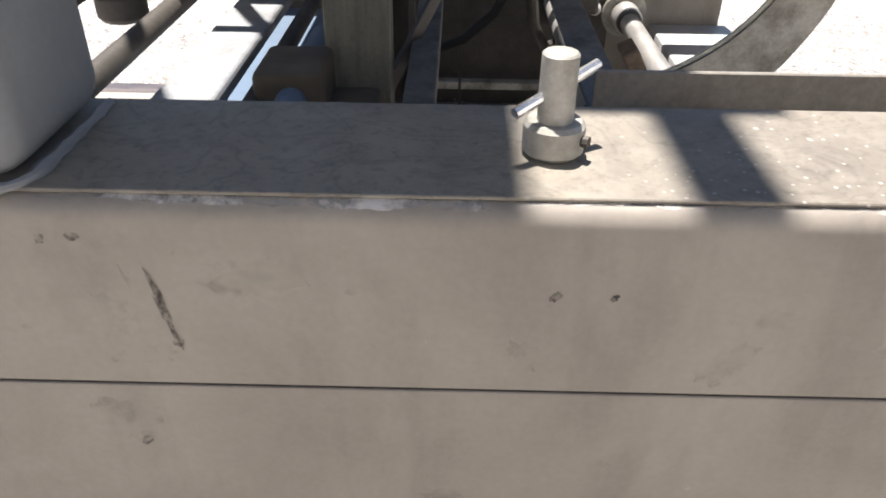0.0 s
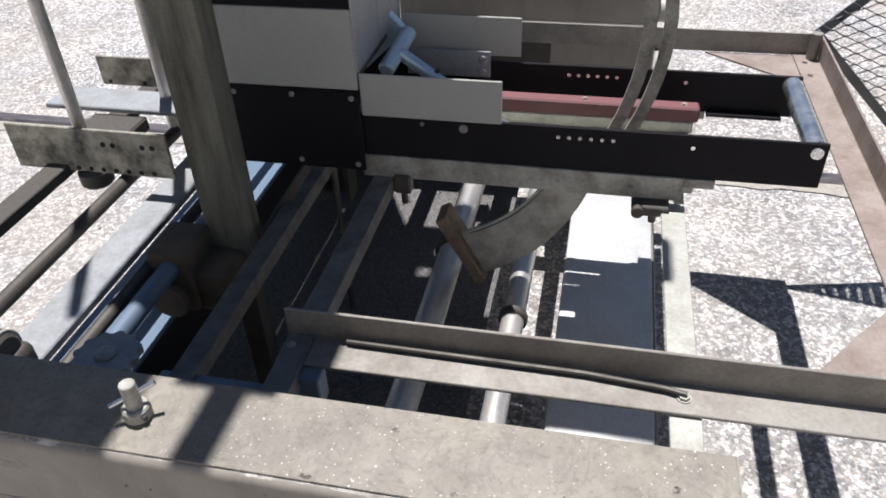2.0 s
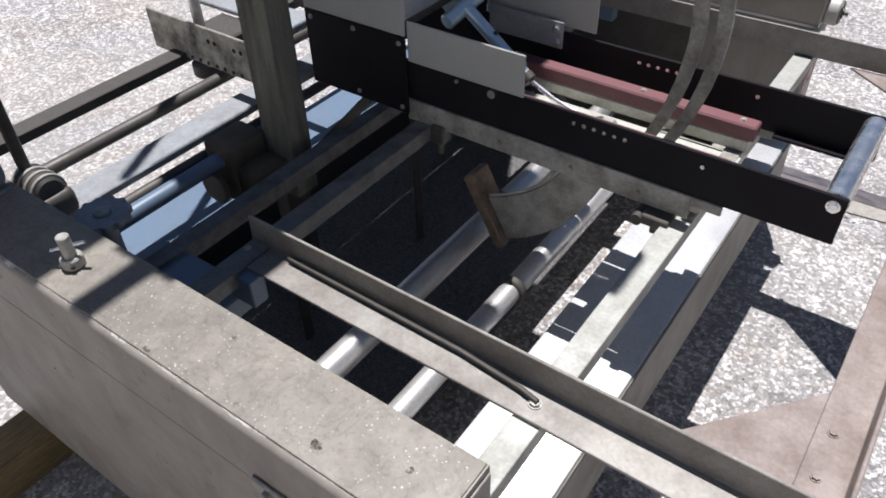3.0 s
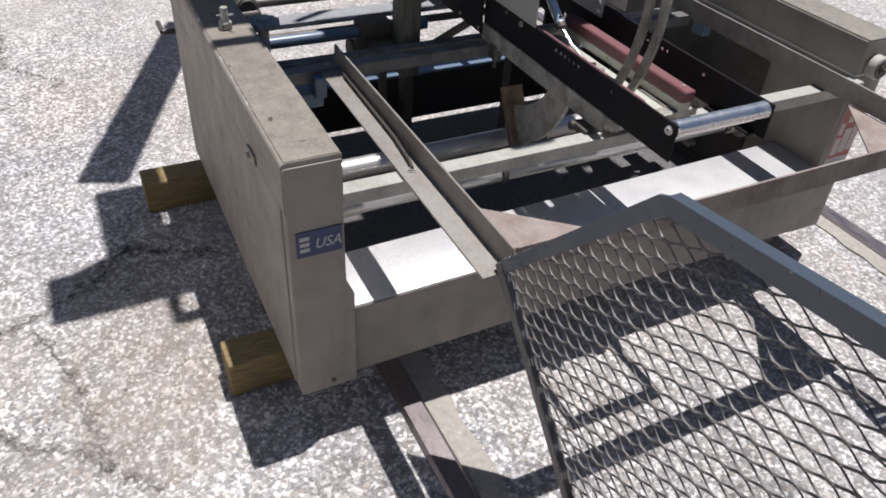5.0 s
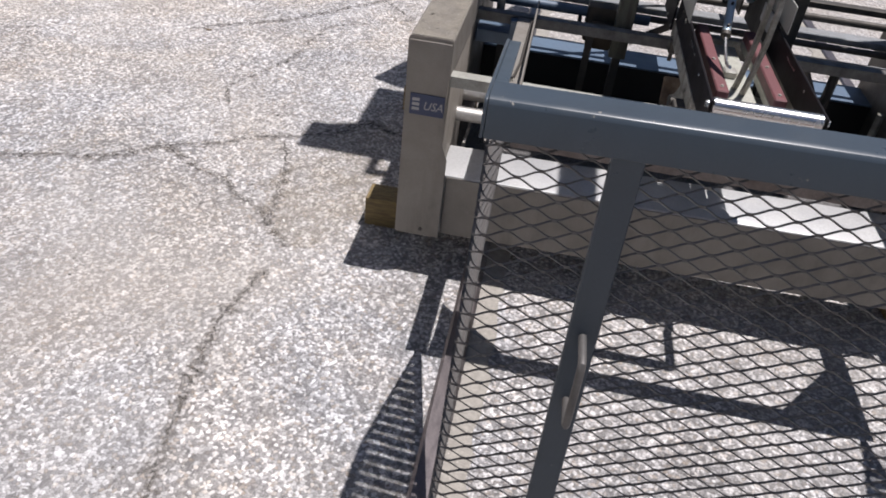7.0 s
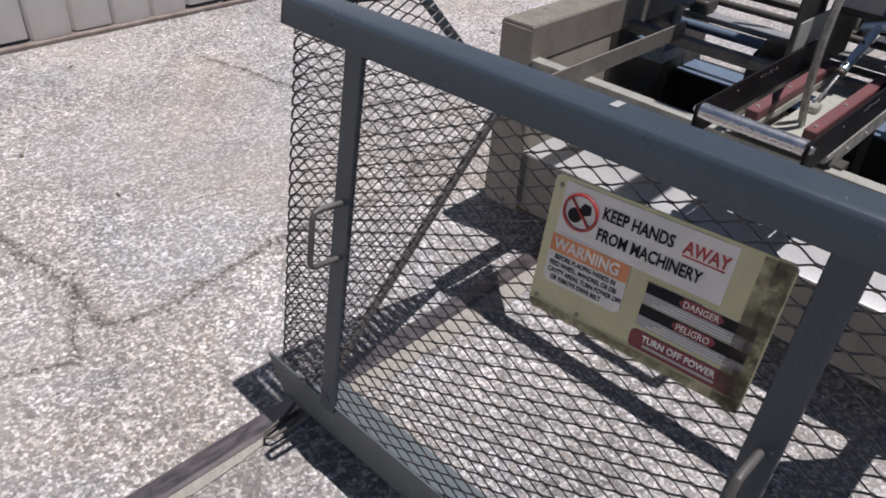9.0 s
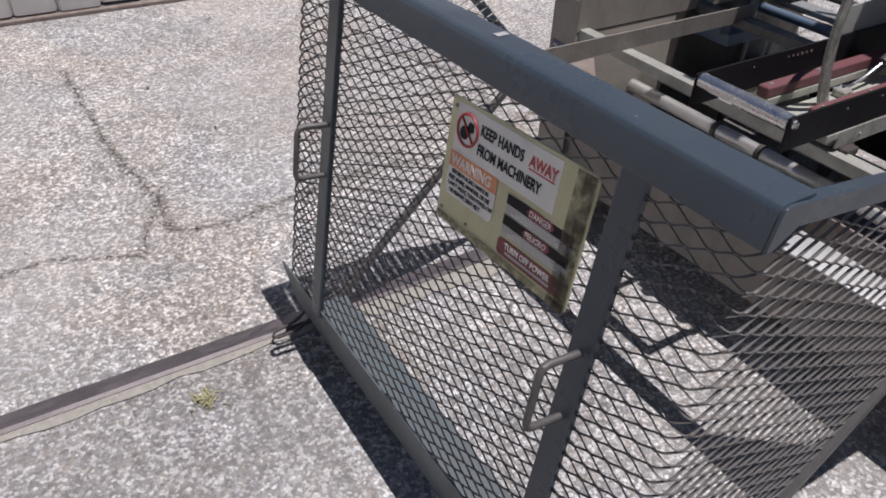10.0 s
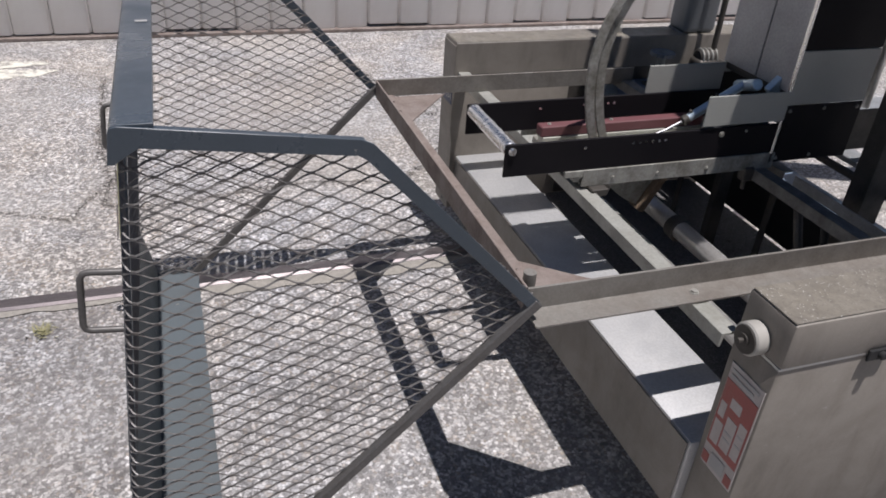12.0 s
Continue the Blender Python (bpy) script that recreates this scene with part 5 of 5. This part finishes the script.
for i, line in enumerate(("BEFORE PLACING HANDS IN", "FEED WHEEL, MANDREL OR DIE", "CAVITY AREAS, TURN POWER OFF", "OR REMOVE DRIVE BELT")):
    words(line, 0.062 + (0.02 if i in (0, 3) else 0), 0.428 - i * 0.052, 0.034, STICKER_BLACK, wn, 0.74, 0.0001)
for word, v in (("DANGER", 0.405), ("PELIGRO", 0.245)):
    dg = part("danger_sticker", sheet(0.515, v, 0.955, v + 0.150, 0.0115), STICKER_GREY, sign, "black and grey danger sticker")
    part("black_band", sheet(0.515, v + 0.075, 0.955, v + 0.150, 0.0121, 0.0003), STICKER_BLACK, dg)
    part("red_oval", sheet(0.655, v + 0.078, 0.835, v + 0.147, 0.0124, 0.0003, 0.02), STICKER_MAROON, dg)
    words(word, 0.672, v + 0.092, 0.042, STICKER_WHITE, dg, 0.92)
    for j in range(3):
        part("printed_bar", sheet(0.56 + 0.03 * j, v + 0.012 + j * 0.019, 0.90 - 0.02 * j, v + 0.020 + j * 0.019, 0.0121, 0.0003), STICKER_WHITE, dg)
pw = part("power_sticker", sheet(0.505, 0.085, 0.955, 0.215, 0.0115, 0.0005, 0.015), STICKER_MAROON, sign, "dark red power-off sticker")
words("TURN OFF POWER", 0.560, 0.150, 0.045, STICKER_WHITE, pw, 0.88, 0.0003)
part("printed_bar", sheet(0.57, 0.110, 0.88, 0.128, 0.0121, 0.0003), STICKER_GREY, pw)
part("grime_film", sheet(0.885, 0.01, 0.995, 0.99, 0.0132, 0.0003), SIGN_GRIME, sign, "brown grime film")
part("grime_film", sheet(0.93, 0.005, 0.998, 0.995, 0.0137, 0.0003), SIGN_GRIME, sign, "brown grime film")
part("grime_film", sheet(0.01, 0.005, 0.99, 0.075, 0.0142, 0.0003), SIGN_GRIME, sign, "brown grime film")
for u, v in ((0.035, 0.10), (0.965, 0.10), (0.035, 0.93), (0.965, 0.93), (0.25, 0.10)):
    part("rivet", cyl(on_face(SY0 + u * SW, SV0 + v * SH, 0.011), on_face(SY0 + u * SW, SV0 + v * SH, 0.0125), 0.0032, 10), ANGLE_STEEL, sign)

# the whole cage hangs a little lower on its near side
for ob in cage.children_recursive + sign.children_recursive:
    for v in ob.data.vertices:
        v.co.z += 0.019 * (v.co.y - 0.93)
for ob in sign.children_recursive:                     # and its sign hangs crooked
    for v in ob.data.vertices:
        v.co.z += 0.05 * (v.co.y - 1.04)
for ob in [eb] + list(eb.children):
    for v in ob.data.vertices:
        v.co.z += 0.016 * (v.co.y - 0.81)
